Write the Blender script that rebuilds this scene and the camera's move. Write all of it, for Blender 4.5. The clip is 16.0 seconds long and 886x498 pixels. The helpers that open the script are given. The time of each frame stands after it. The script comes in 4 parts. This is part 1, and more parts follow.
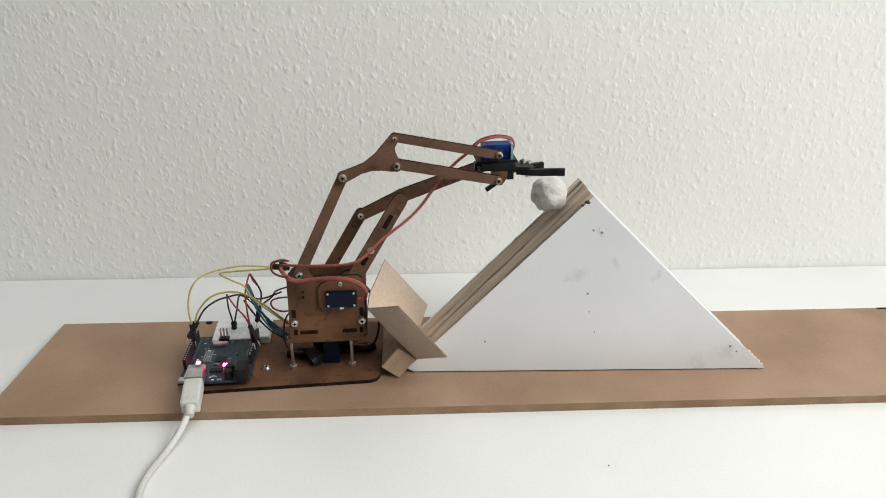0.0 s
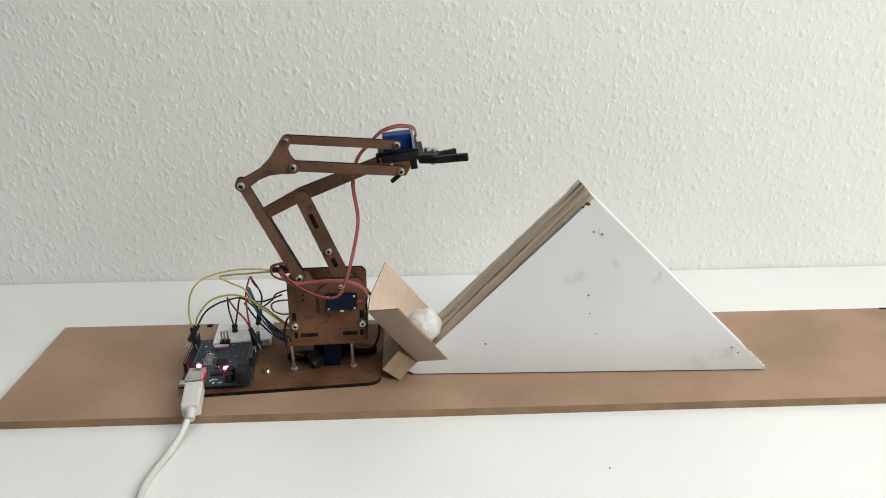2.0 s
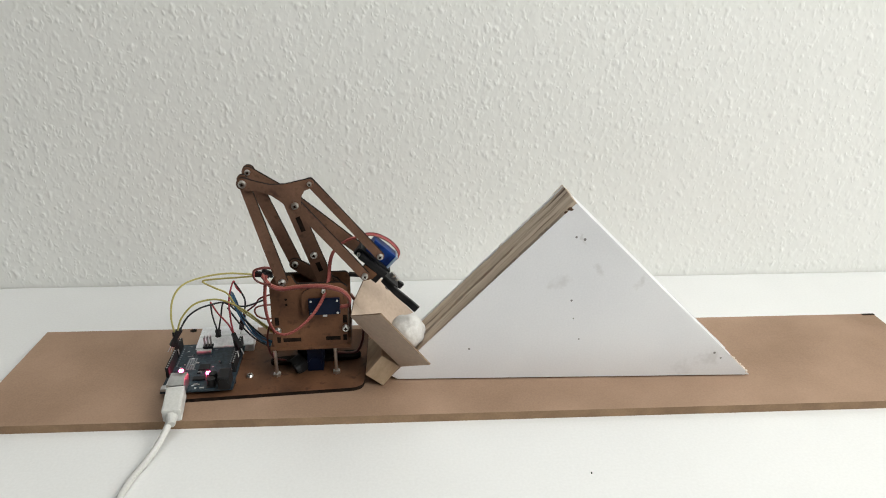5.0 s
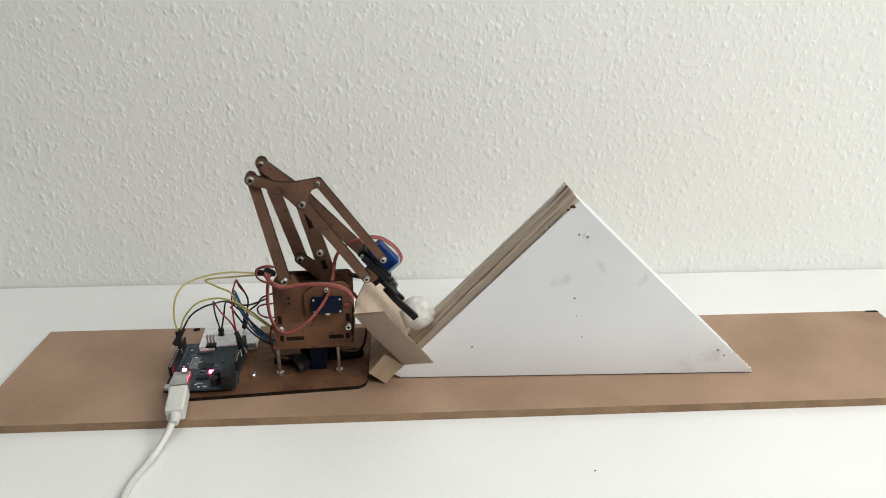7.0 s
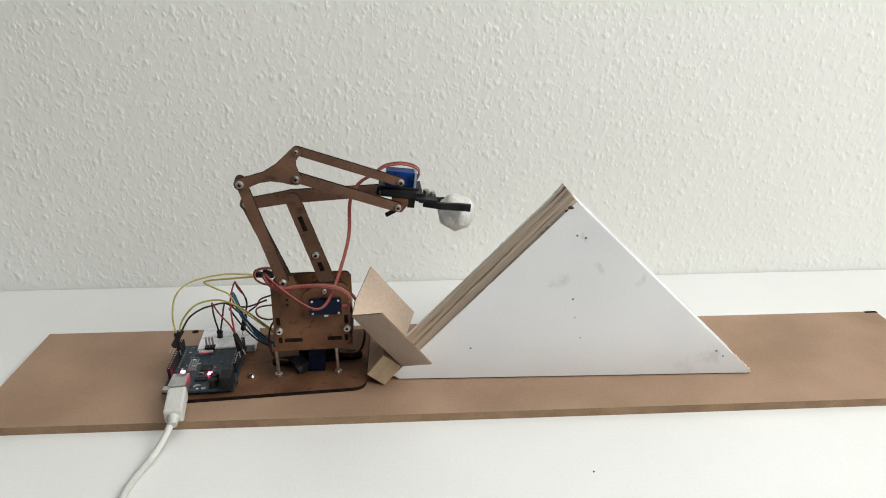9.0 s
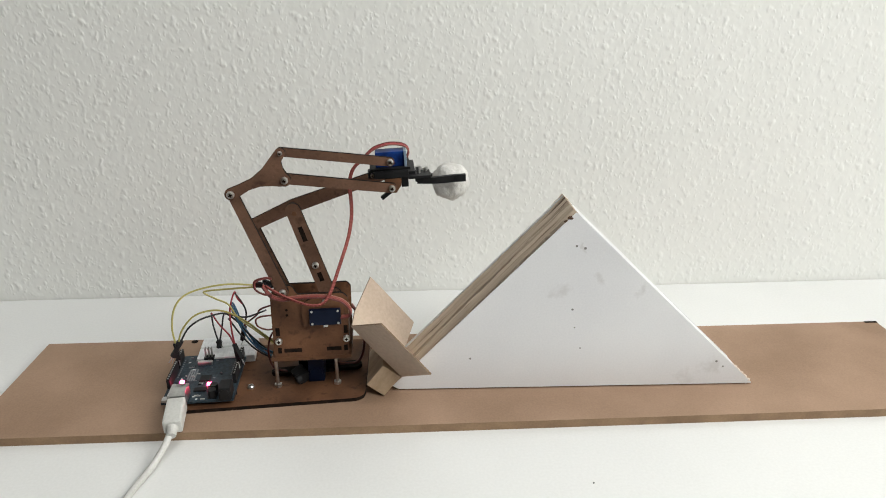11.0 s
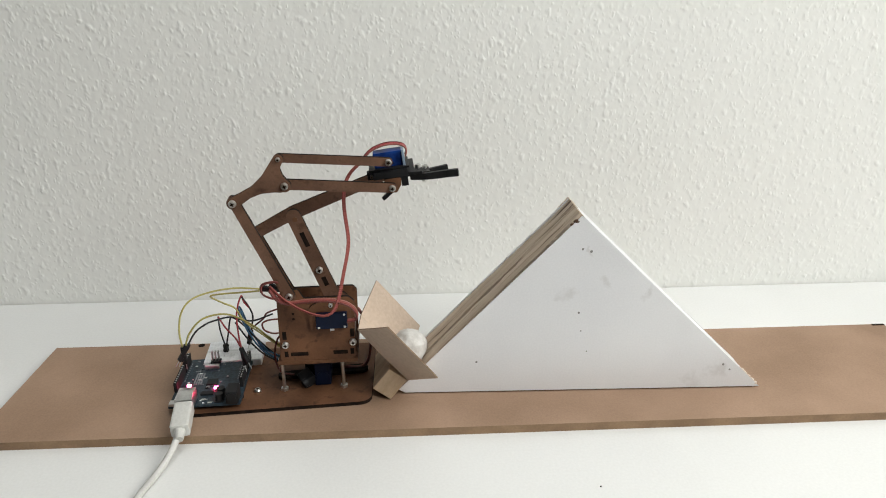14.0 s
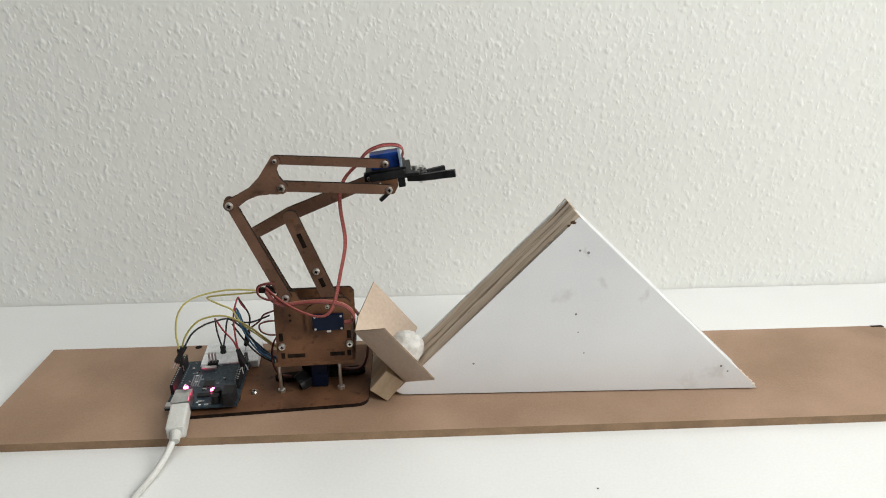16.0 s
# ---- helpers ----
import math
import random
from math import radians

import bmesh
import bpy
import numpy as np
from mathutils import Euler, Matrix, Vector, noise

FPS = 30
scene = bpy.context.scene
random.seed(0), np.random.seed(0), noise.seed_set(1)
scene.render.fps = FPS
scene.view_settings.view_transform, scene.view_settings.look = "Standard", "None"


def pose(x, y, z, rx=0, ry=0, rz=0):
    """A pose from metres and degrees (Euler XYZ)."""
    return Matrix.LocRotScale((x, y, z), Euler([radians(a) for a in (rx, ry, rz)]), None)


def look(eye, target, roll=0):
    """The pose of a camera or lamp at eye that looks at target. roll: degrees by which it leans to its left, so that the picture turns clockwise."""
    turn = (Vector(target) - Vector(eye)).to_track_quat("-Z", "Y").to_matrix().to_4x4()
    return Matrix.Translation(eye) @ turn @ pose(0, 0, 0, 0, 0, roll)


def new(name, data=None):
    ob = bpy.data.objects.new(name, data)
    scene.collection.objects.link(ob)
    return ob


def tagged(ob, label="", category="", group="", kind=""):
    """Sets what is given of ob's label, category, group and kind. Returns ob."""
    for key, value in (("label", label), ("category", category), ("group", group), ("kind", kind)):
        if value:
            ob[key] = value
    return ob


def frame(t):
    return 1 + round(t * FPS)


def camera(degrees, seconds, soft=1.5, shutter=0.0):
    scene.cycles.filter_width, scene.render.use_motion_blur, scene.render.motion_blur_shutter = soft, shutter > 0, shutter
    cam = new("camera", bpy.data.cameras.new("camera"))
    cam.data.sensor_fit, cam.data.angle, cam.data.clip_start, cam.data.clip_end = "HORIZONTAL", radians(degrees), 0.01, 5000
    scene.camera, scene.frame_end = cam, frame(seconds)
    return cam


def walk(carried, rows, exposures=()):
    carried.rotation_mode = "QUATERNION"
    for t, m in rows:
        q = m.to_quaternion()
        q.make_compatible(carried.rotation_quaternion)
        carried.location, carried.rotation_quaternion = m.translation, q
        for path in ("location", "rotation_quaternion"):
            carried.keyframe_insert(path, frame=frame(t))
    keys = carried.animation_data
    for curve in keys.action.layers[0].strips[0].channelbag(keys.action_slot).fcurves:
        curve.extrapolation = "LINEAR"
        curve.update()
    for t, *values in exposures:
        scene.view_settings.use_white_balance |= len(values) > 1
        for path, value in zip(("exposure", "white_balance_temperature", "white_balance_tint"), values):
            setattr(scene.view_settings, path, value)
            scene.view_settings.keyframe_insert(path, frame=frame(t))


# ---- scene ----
# ---- camera ----
cam = camera(64.98, 16.0, soft=1.0, shutter=0.5)
walk(cam, [
    (0.0, pose(-0.0082, -0.6005, 0.3191, 66.401, -0.149, -2.594)),
    (0.5, pose(-0.0090, -0.6001, 0.3187, 66.382, -0.147, -2.701)),
    (1.0, pose(-0.0079, -0.5992, 0.3187, 66.337, -0.047, -2.567)),
    (1.5, pose(-0.0089, -0.6004, 0.3176, 66.548, 0.054, -2.672)),
    (2.0, pose(-0.0062, -0.5994, 0.3202, 66.422, 0.168, -2.488)),
    (2.5, pose(-0.0060, -0.6007, 0.3196, 66.700, 0.127, -2.641)),
    (3.0, pose(-0.0031, -0.6011, 0.3200, 66.944, -0.012, -2.830)),
    (3.5, pose(-0.0009, -0.6008, 0.3178, 67.149, -0.156, -3.036)),
    (4.0, pose(0.0000, -0.6000, 0.3193, 67.084, -0.261, -3.041)),
    (6.5, pose(0.0007, -0.6003, 0.3184, 66.883, -0.042, -2.889)),
    (7.0, pose(0.0003, -0.6001, 0.3183, 66.873, 0.050, -2.913)),
    (7.5, pose(0.0003, -0.6008, 0.3184, 66.889, 0.095, -2.842)),
    (8.0, pose(0.0002, -0.6003, 0.3181, 66.823, 0.080, -2.872)),
    (8.5, pose(0.0009, -0.6016, 0.3187, 66.940, 0.149, -2.911)),
    (9.0, pose(0.0019, -0.6009, 0.3174, 67.100, 0.175, -2.925)),
    (11.5, pose(0.0026, -0.6005, 0.3190, 67.884, 0.164, -2.897)),
    (12.0, pose(0.0032, -0.5999, 0.3190, 67.923, 0.218, -2.791)),
    (12.5, pose(0.0021, -0.6000, 0.3189, 67.980, 0.243, -2.887)),
    (13.0, pose(0.0014, -0.6012, 0.3185, 68.079, 0.318, -2.728)),
    (13.5, pose(0.0028, -0.6012, 0.3198, 68.009, 0.391, -2.499)),
    (14.0, pose(0.0011, -0.6010, 0.3197, 68.011, 0.438, -2.625)),
    (14.5, pose(0.0025, -0.6018, 0.3190, 68.193, 0.456, -2.538)),
    (15.0, pose(0.0029, -0.6004, 0.3194, 68.030, 0.465, -2.504)),
    (15.5, pose(0.0035, -0.5996, 0.3185, 68.040, 0.469, -2.577)),
    (16.0, pose(0.0041, -0.6006, 0.3185, 68.221, 0.487, -2.567)),
])

# ---- daylight: overcast sky through a window in the east wall ----
scene.view_settings.exposure = 0.27
world = bpy.data.worlds.new("sky")
scene.world = world
world.use_nodes = True
sky = world.node_tree.nodes.new("ShaderNodeTexSky")
sky.sky_type, sky.sun_disc = "NISHITA", False
sky.sun_elevation, sky.sun_rotation = radians(35), radians(100)
world.node_tree.links.new(sky.outputs[0], world.node_tree.nodes["Background"].inputs[0])
world.node_tree.nodes["Background"].inputs[1].default_value = 0.12


def soft_light(name, eye, target, width, height, power, colour):
    lamp = bpy.data.lights.new(name, "AREA")
    lamp.shape, lamp.size, lamp.size_y, lamp.energy, lamp.color = "RECTANGLE", width, height, power, colour
    ob = new(name, lamp)
    ob.matrix_world = look(eye, target)
    return ob


soft_light("window_daylight", (1.23, -0.97, 1.12), (0.0, -0.45, 0.2), 1.0, 1.0, 21.5, (1.0, 1.0, 0.935))
# overhead lamp added to brighten upward faces; no source there is known
soft_light("added_top_light", (0.40, -0.82, 1.74), (0.40, -0.80, 0.0), 1.0, 0.9, 11.0, (0.985, 1.0, 0.955))

# ---- materials ----


def mat(name, a, b, rough=0.6, scale=30.0, bump=0.1, fine=400.0, metal=0.0, stretch=(1, 1, 1), coat=0.0, spread=(0.35, 0.65), depth=0.0006, spec=0.5):
    m = bpy.data.materials.new(name)
    m.use_nodes = True
    n, l = m.node_tree.nodes, m.node_tree.links
    p = n["Principled BSDF"]
    tc, mp = n.new("ShaderNodeTexCoord"), n.new("ShaderNodeMapping")
    mp.inputs["Scale"].default_value = stretch
    l.new(tc.outputs["Object"], mp.inputs[0])
    big, small, ramp, mix = n.new("ShaderNodeTexNoise"), n.new("ShaderNodeTexNoise"), n.new("ShaderNodeValToRGB"), n.new("ShaderNodeMixRGB")
    big.inputs["Scale"].default_value, big.inputs["Detail"].default_value = scale, 5
    small.inputs["Scale"].default_value, small.inputs["Detail"].default_value = fine, 3
    for t in (big, small):
        l.new(mp.outputs[0], t.inputs["Vector"])
    ramp.color_ramp.elements[0].position, ramp.color_ramp.elements[1].position = spread
    ramp.color_ramp.elements[0].color, ramp.color_ramp.elements[1].color = (*a, 1), (*b, 1)
    l.new(big.outputs[0], ramp.inputs[0])
    mix.blend_type = "OVERLAY"
    mix.inputs[0].default_value = 0.18
    l.new(ramp.outputs[0], mix.inputs[1])
    l.new(small.outputs[0], mix.inputs[2])
    l.new(mix.outputs[0], p.inputs["Base Color"])
    rr = n.new("ShaderNodeMapRange")
    rr.inputs["To Min"].default_value, rr.inputs["To Max"].default_value = max(0.03, rough - 0.08), min(1, rough + 0.08)
    l.new(big.outputs[0], rr.inputs[0])
    l.new(rr.outputs[0], p.inputs["Roughness"])
    p.inputs["Metallic"].default_value = metal
    p.inputs["Coat Weight"].default_value = coat
    p.inputs["Specular IOR Level"].default_value = spec
    bp = n.new("ShaderNodeBump")
    bp.inputs["Strength"].default_value, bp.inputs["Distance"].default_value = bump, depth
    l.new(small.outputs[0], bp.inputs["Height"])
    l.new(bp.outputs[0], p.inputs["Normal"])
    return m


def plastic(name, c, rough=0.4, coat=0.0, spec=0.35):
    return mat(name, c, tuple(min(1, v * 1.25 + 0.004) for v in c), rough, 120, 0.05, 900, coat=coat, spec=spec)


def wallpaper():
    """White woodchip wallpaper: scattered chips under the paint, of several sizes."""
    m = bpy.data.materials.new("woodchip_wallpaper")
    m.use_nodes = True
    n, l = m.node_tree.nodes, m.node_tree.links
    p = n["Principled BSDF"]
    tc, mp = n.new("ShaderNodeTexCoord"), n.new("ShaderNodeMapping")
    l.new(tc.outputs["Object"], mp.inputs[0])
    mp.inputs["Scale"].default_value = (1.12, 1.0, 0.9)
    warp, bend, move = n.new("ShaderNodeTexNoise"), n.new("ShaderNodeVectorMath"), n.new("ShaderNodeVectorMath")
    warp.inputs["Scale"].default_value, warp.inputs["Detail"].default_value = 120, 1
    l.new(mp.outputs[0], warp.inputs["Vector"])
    bend.operation, bend.inputs["Scale"].default_value = "SCALE", 0.006
    l.new(warp.outputs["Color"], bend.inputs[0])
    l.new(mp.outputs[0], move.inputs[0])
    l.new(bend.outputs[0], move.inputs[1])
    last = None
    for scale, keep, gain in ((88, 0.1, 1.15), (135, 0.15, 0.8), (210, 0.2, 0.45)):
        v, r, pick, tone, g = n.new("ShaderNodeTexVoronoi"), n.new("ShaderNodeMapRange"), n.new("ShaderNodeMapRange"), n.new("ShaderNodeSeparateColor"), n.new("ShaderNodeMath")
        v.inputs["Scale"].default_value = scale
        l.new(move.outputs[0], v.inputs["Vector"])
        r.interpolation_type = "SMOOTHERSTEP"
        r.inputs["From Min"].default_value, r.inputs["From Max"].default_value = 0.44, 0.0
        l.new(v.outputs["Distance"], r.inputs[0])
        l.new(v.outputs["Color"], tone.inputs[0])
        pick.inputs["From Min"].default_value, pick.inputs["From Max"].default_value, pick.inputs["To Max"].default_value = keep, 1.0, gain
        l.new(tone.outputs[0], pick.inputs[0])
        g.operation = "MULTIPLY_ADD"
        l.new(r.outputs[0], g.inputs[0])
        l.new(pick.outputs[0], g.inputs[1])
        g.inputs[2].default_value = 0.0
        if last:
            l.new(last.outputs[0], g.inputs[2])
        last = g
    wave, add = n.new("ShaderNodeTexNoise"), n.new("ShaderNodeMath")
    wave.inputs["Scale"].default_value, wave.inputs["Detail"].default_value = 55, 2
    l.new(mp.outputs[0], wave.inputs["Vector"])
    add.operation, add.inputs[1].default_value = "MULTIPLY_ADD", 1.5
    l.new(wave.outputs[0], add.inputs[0])
    l.new(last.outputs[0], add.inputs[2])
    long, lift, sum_up = n.new("ShaderNodeTexNoise"), n.new("ShaderNodeMapRange"), n.new("ShaderNodeMath")
    long.inputs["Scale"].default_value, long.inputs["Detail"].default_value, long.inputs["Distortion"].default_value = 150, 0.4, 0.15
    l.new(mp.outputs[0], long.inputs["Vector"])
    lift.interpolation_type = "SMOOTHSTEP"
    lift.inputs["From Min"].default_value, lift.inputs["From Max"].default_value, lift.inputs["To Max"].default_value = 0.52, 0.92, 0.75
    l.new(long.outputs[0], lift.inputs[0])
    l.new(add.outputs[0], sum_up.inputs[0])
    l.new(lift.outputs[0], sum_up.inputs[1])
    bp = n.new("ShaderNodeBump")
    bp.inputs["Strength"].default_value, bp.inputs["Distance"].default_value = 0.42, 0.0013
    l.new(sum_up.outputs[0], bp.inputs["Height"])
    l.new(bp.outputs[0], p.inputs["Normal"])
    st, cr = n.new("ShaderNodeTexNoise"), n.new("ShaderNodeValToRGB")
    st.inputs["Scale"].default_value = 3.0
    l.new(tc.outputs["Object"], st.inputs["Vector"])
    cr.color_ramp.elements[0].color, cr.color_ramp.elements[1].color = (0.77, 0.768, 0.737, 1), (0.83, 0.828, 0.80, 1)
    l.new(st.outputs[0], cr.inputs[0])
    l.new(cr.outputs[0], p.inputs["Base Color"])
    p.inputs["Roughness"].default_value = 0.75
    return m


def scorched(name, a, b):
    """Laser-cut fibreboard: brown, with soot blotches of its own."""
    m = mat(name, a, b, 0.62, 38, 0.12, 700, spread=(0.28, 0.66), spec=0.22)
    n, l = m.node_tree.nodes, m.node_tree.links
    mix = [k for k in n if k.type == "MIX_RGB"][0]
    tc = [k for k in n if k.type == "TEX_COORD"][0]
    t, r, d = n.new("ShaderNodeTexNoise"), n.new("ShaderNodeValToRGB"), n.new("ShaderNodeMixRGB")
    t.inputs["Scale"].default_value, t.inputs["Detail"].default_value = 150, 3
    l.new(tc.outputs["Object"], t.inputs["Vector"])
    r.color_ramp.elements[0].position, r.color_ramp.elements[1].position = 0.56, 0.74
    r.color_ramp.elements[1].color = (0.7, 0.7, 0.7, 1)
    l.new(t.outputs[0], r.inputs[0])
    l.new(r.outputs[0], d.inputs[0])
    l.new(mix.outputs[0], d.inputs[1])
    d.inputs[2].default_value = (0.028, 0.013, 0.008, 1)
    l.new(d.outputs[0], n["Principled BSDF"].inputs["Base Color"])
    return m


def raw_wood():
    """Weathered sawn wood, grain along local x."""
    m = mat("sawn_wood", (0.37, 0.285, 0.21), (0.60, 0.49, 0.385), 0.8, 22, 0.6, 160, stretch=(0.22, 3.6, 3.6), spread=(0.3, 0.62), depth=0.0012)
    n, l = m.node_tree.nodes, m.node_tree.links
    mix = [k for k in n if k.type == "MIX_RGB"][0]
    mp = [k for k in n if k.type == "MAPPING"][0]
    crack, ramp, dark = n.new("ShaderNodeTexNoise"), n.new("ShaderNodeValToRGB"), n.new("ShaderNodeMixRGB")
    crack.inputs["Scale"].default_value, crack.inputs["Detail"].default_value = 30, 4
    l.new(mp.outputs[0], crack.inputs["Vector"])
    ramp.color_ramp.elements[0].position, ramp.color_ramp.elements[1].position = 0.56, 0.65
    l.new(crack.outputs[0], ramp.inputs[0])
    l.new(ramp.outputs[0], dark.inputs[0])
    l.new(mix.outputs[0], dark.inputs[1])
    dark.inputs[2].default_value = (0.085, 0.045, 0.026, 1)
    l.new(dark.outputs[0], n["Principled BSDF"].inputs["Base Color"])
    return m


def smudged_white():
    """White laminate with faint grey smudges."""
    m = mat("white_laminate", (0.70, 0.70, 0.715), (0.76, 0.76, 0.77), 0.42, 9, 0.04, 700)
    n, l = m.node_tree.nodes, m.node_tree.links
    mix = [k for k in n if k.type == "MIX_RGB"][0]
    tc = [k for k in n if k.type == "TEX_COORD"][0]
    t, r, d = n.new("ShaderNodeTexNoise"), n.new("ShaderNodeValToRGB"), n.new("ShaderNodeMixRGB")
    t.inputs["Scale"].default_value, t.inputs["Detail"].default_value = 120, 5
    l.new(tc.outputs["Object"], t.inputs["Vector"])
    r.color_ramp.elements[0].position, r.color_ramp.elements[1].position = 0.20, 0.42
    r.color_ramp.elements[1].color = (0.31, 0.31, 0.31, 1)
    warp, bend, move = n.new("ShaderNodeTexNoise"), n.new("ShaderNodeVectorMath"), n.new("ShaderNodeVectorMath")
    warp.inputs["Scale"].default_value, warp.inputs["Detail"].default_value = 70, 3
    l.new(tc.outputs["Object"], warp.inputs["Vector"])
    bend.operation = "MULTIPLY_ADD"
    l.new(warp.outputs["Color"], bend.inputs[0])
    bend.inputs[1].default_value, bend.inputs[2].default_value = (0.045, 0.0, 0.028), (-0.0225, 0.0, -0.014)
    l.new(tc.outputs["Object"], move.inputs[0])
    l.new(bend.outputs[0], move.inputs[1])
    last = None
    for centre, reach in (((0.1235, 0, 0.0850), 0.017), ((0.150, 0, 0.094), 0.009), ((0.1850, 0, 0.085), 0.011), ((0.2463, 0, 0.0170), 0.014), ((0.2265, 0, 0.010), 0.015), ((0.137, 0, 0.120), 0.006)):
        far, fade, peak = n.new("ShaderNodeVectorMath"), n.new("ShaderNodeMapRange"), n.new("ShaderNodeMath")
        far.operation = "DISTANCE"
        l.new(move.outputs[0], far.inputs[0])
        far.inputs[1].default_value = centre
        fade.inputs["From Min"].default_value, fade.inputs["From Max"].default_value = reach, 0.0
        l.new(far.outputs["Value"], fade.inputs[0])
        peak.operation = "MAXIMUM"
        l.new(fade.outputs[0], peak.inputs[0])
        peak.inputs[1].default_value = 0.0
        if last:
            l.new(last.outputs[0], peak.inputs[1])
        last = peak
    by = n.new("ShaderNodeMath")
    by.operation = "MULTIPLY"
    l.new(t.outputs[0], by.inputs[0])
    l.new(last.outputs[0], by.inputs[1])
    l.new(by.outputs[0], r.inputs[0])
    l.new(r.outputs[0], d.inputs[0])
    l.new(mix.outputs[0], d.inputs[1])
    d.inputs[2].default_value = (0.42, 0.40, 0.38, 1)
    l.new(d.outputs[0], n["Principled BSDF"].inputs["Base Color"])
    return m


def glow(name, colour, strength):
    m = bpy.data.materials.new(name)
    m.use_nodes = True
    p = m.node_tree.nodes["Principled BSDF"]
    p.inputs["Base Color"].default_value = (*colour, 1)
    p.inputs["Emission Color"].default_value = (*colour, 1)
    p.inputs["Emission Strength"].default_value = strength
    return m


WALL = wallpaper()
# for unseen walls and ceiling, kept dark to hold down bounced light
DARKSHELL = mat("dark_shell_paint", (0.085, 0.074, 0.064), (0.11, 0.098, 0.085), 0.8, 4, 0.1, 120)
PAINT = mat("white_paint", (0.74, 0.74, 0.72), (0.79, 0.79, 0.77), 0.7, 4, 0.1, 120)
TABLE = mat("white_tabletop", (0.72, 0.72, 0.71), (0.77, 0.77, 0.76), 0.34, 5, 0.03, 500)
OAKFLOOR = mat("floorboards", (0.13, 0.08, 0.05), (0.20, 0.13, 0.08), 0.5, 6, 0.1, 90, stretch=(0.3, 3, 1))
MDF = mat("raw_fibreboard", (0.275, 0.178, 0.118), (0.365, 0.242, 0.168), 0.75, 11, 0.15, 800, spec=0.3)
MDFEDGE = mat("sawn_fibreboard_edge", (0.22, 0.138, 0.08), (0.30, 0.195, 0.115), 0.85, 60, 0.4, 600)
PLY = scorched("lasercut_fibreboard", (0.060, 0.027, 0.0135), (0.172, 0.080, 0.041))
ARM = scorched("lasercut_arm_fibreboard", (0.075, 0.039, 0.025), (0.168, 0.090, 0.058))
CHAR = mat("charred_edge", (0.007, 0.005, 0.004), (0.022, 0.013, 0.009), 0.85, 200, 0.2, 900, spec=0.1)
LAMINATE = smudged_white()
WOOD = raw_wood()
# wood of the ramp's split: dark stain and the crack's shadow, both in the colour
SHADEDWOOD = mat("stained_shaded_wood", (0.075, 0.045, 0.028), (0.34, 0.25, 0.18), 0.85, 26, 0.6, 160, stretch=(0.3, 3.6, 3.6), spread=(0.42, 0.66), depth=0.0012)
SPLINTER = mat("pale_splinters", (0.58, 0.49, 0.41), (0.70, 0.63, 0.56), 0.8, 200, 0.3, 900)
PINE = mat("pine_block", (0.47, 0.34, 0.22), (0.58, 0.45, 0.31), 0.7, 40, 0.25, 300, stretch=(1, 4, 4))
CARD = mat("brown_card", (0.485, 0.38, 0.30), (0.565, 0.455, 0.365), 0.8, 25, 0.07, 350, spread=(0.25, 0.75), spec=0.2)
CARDEDGE = mat("card_edge", (0.16, 0.10, 0.06), (0.24, 0.16, 0.1), 0.85, 300, 0.3, 900)
TAPE = mat("masking_tape", (0.48, 0.46, 0.435), (0.62, 0.605, 0.58), 0.55, 60, 0.5, 420, spread=(0.3, 0.6), depth=0.0012)
BLACK = mat("black_acrylic", (0.006, 0.006, 0.007), (0.013, 0.013, 0.014), 0.48, 90, 0.04, 600, spec=0.2)
RUBBER = plastic("black_plastic", (0.010, 0.010, 0.011), 0.5, spec=0.2)
BLUE = mat("blue_translucent_plastic", (0.002, 0.010, 0.060), (0.010, 0.042, 0.20), 0.4, 130, 0.05, 500, spec=0.12)
FLANGE = plastic("pale_blue_plastic", (0.20, 0.26, 0.34), 0.35)
NAVY = mat("dark_blue_plastic", (0.0015, 0.004, 0.016), (0.003, 0.009, 0.03), 0.45, 80, 0.05, 500, spec=0.18)
STEEL = mat("zinc_plated_steel", (0.55, 0.54, 0.52), (0.72, 0.71, 0.68), 0.3, 200, 0.1, 900, metal=1.0)
PCB = mat("blue_black_solder_mask", (0.012, 0.020, 0.028), (0.034, 0.052, 0.066), 0.4, 420, 0.2, 900, spec=0.25)
SILVER = mat("tinned_metal", (0.5, 0.5, 0.5), (0.68, 0.68, 0.68), 0.32, 150, 0.1, 900, metal=1.0)
BREAD = plastic("white_breadboard_plastic", (0.72, 0.73, 0.74), 0.4)
CABLE = mat("pale_grey_cable", (0.50, 0.495, 0.47), (0.58, 0.575, 0.545), 0.45, 40, 0.05, 600)
PRINT = plastic("white_print", (0.6, 0.62, 0.62), 0.6)
RED_GLOW = glow("red_led", (1.0, 0.05, 0.14), 34.0)
RUST = plastic("brown_knot", (0.07, 0.035, 0.02), 0.8)
STAIN = plastic("grey_stain", (0.17, 0.165, 0.16), 0.7)
GREYPRINT = plastic("grey_print", (0.16, 0.17, 0.18), 0.6)
HOLE = plastic("grey_socket", (0.66, 0.67, 0.68), 0.6)
WIRES = {
    "yellow": plastic("yellow_wire", (0.46, 0.41, 0.14)), "olive": plastic("olive_wire", (0.34, 0.31, 0.09)),
    "red": plastic("red_wire", (0.31, 0.042, 0.05)), "black": plastic("black_wire", (0.02, 0.022, 0.024)),
    "blue": plastic("blue_wire", (0.035, 0.11, 0.20)), "darkred": plastic("dark_red_wire", (0.10, 0.024, 0.020)),
    "cable": plastic("servo_cable", (0.235, 0.066, 0.058), 0.75, spec=0.08),
    "orange": plastic("orange_wire", (0.25, 0.085, 0.066)),
}

# ---- mesh helpers ----


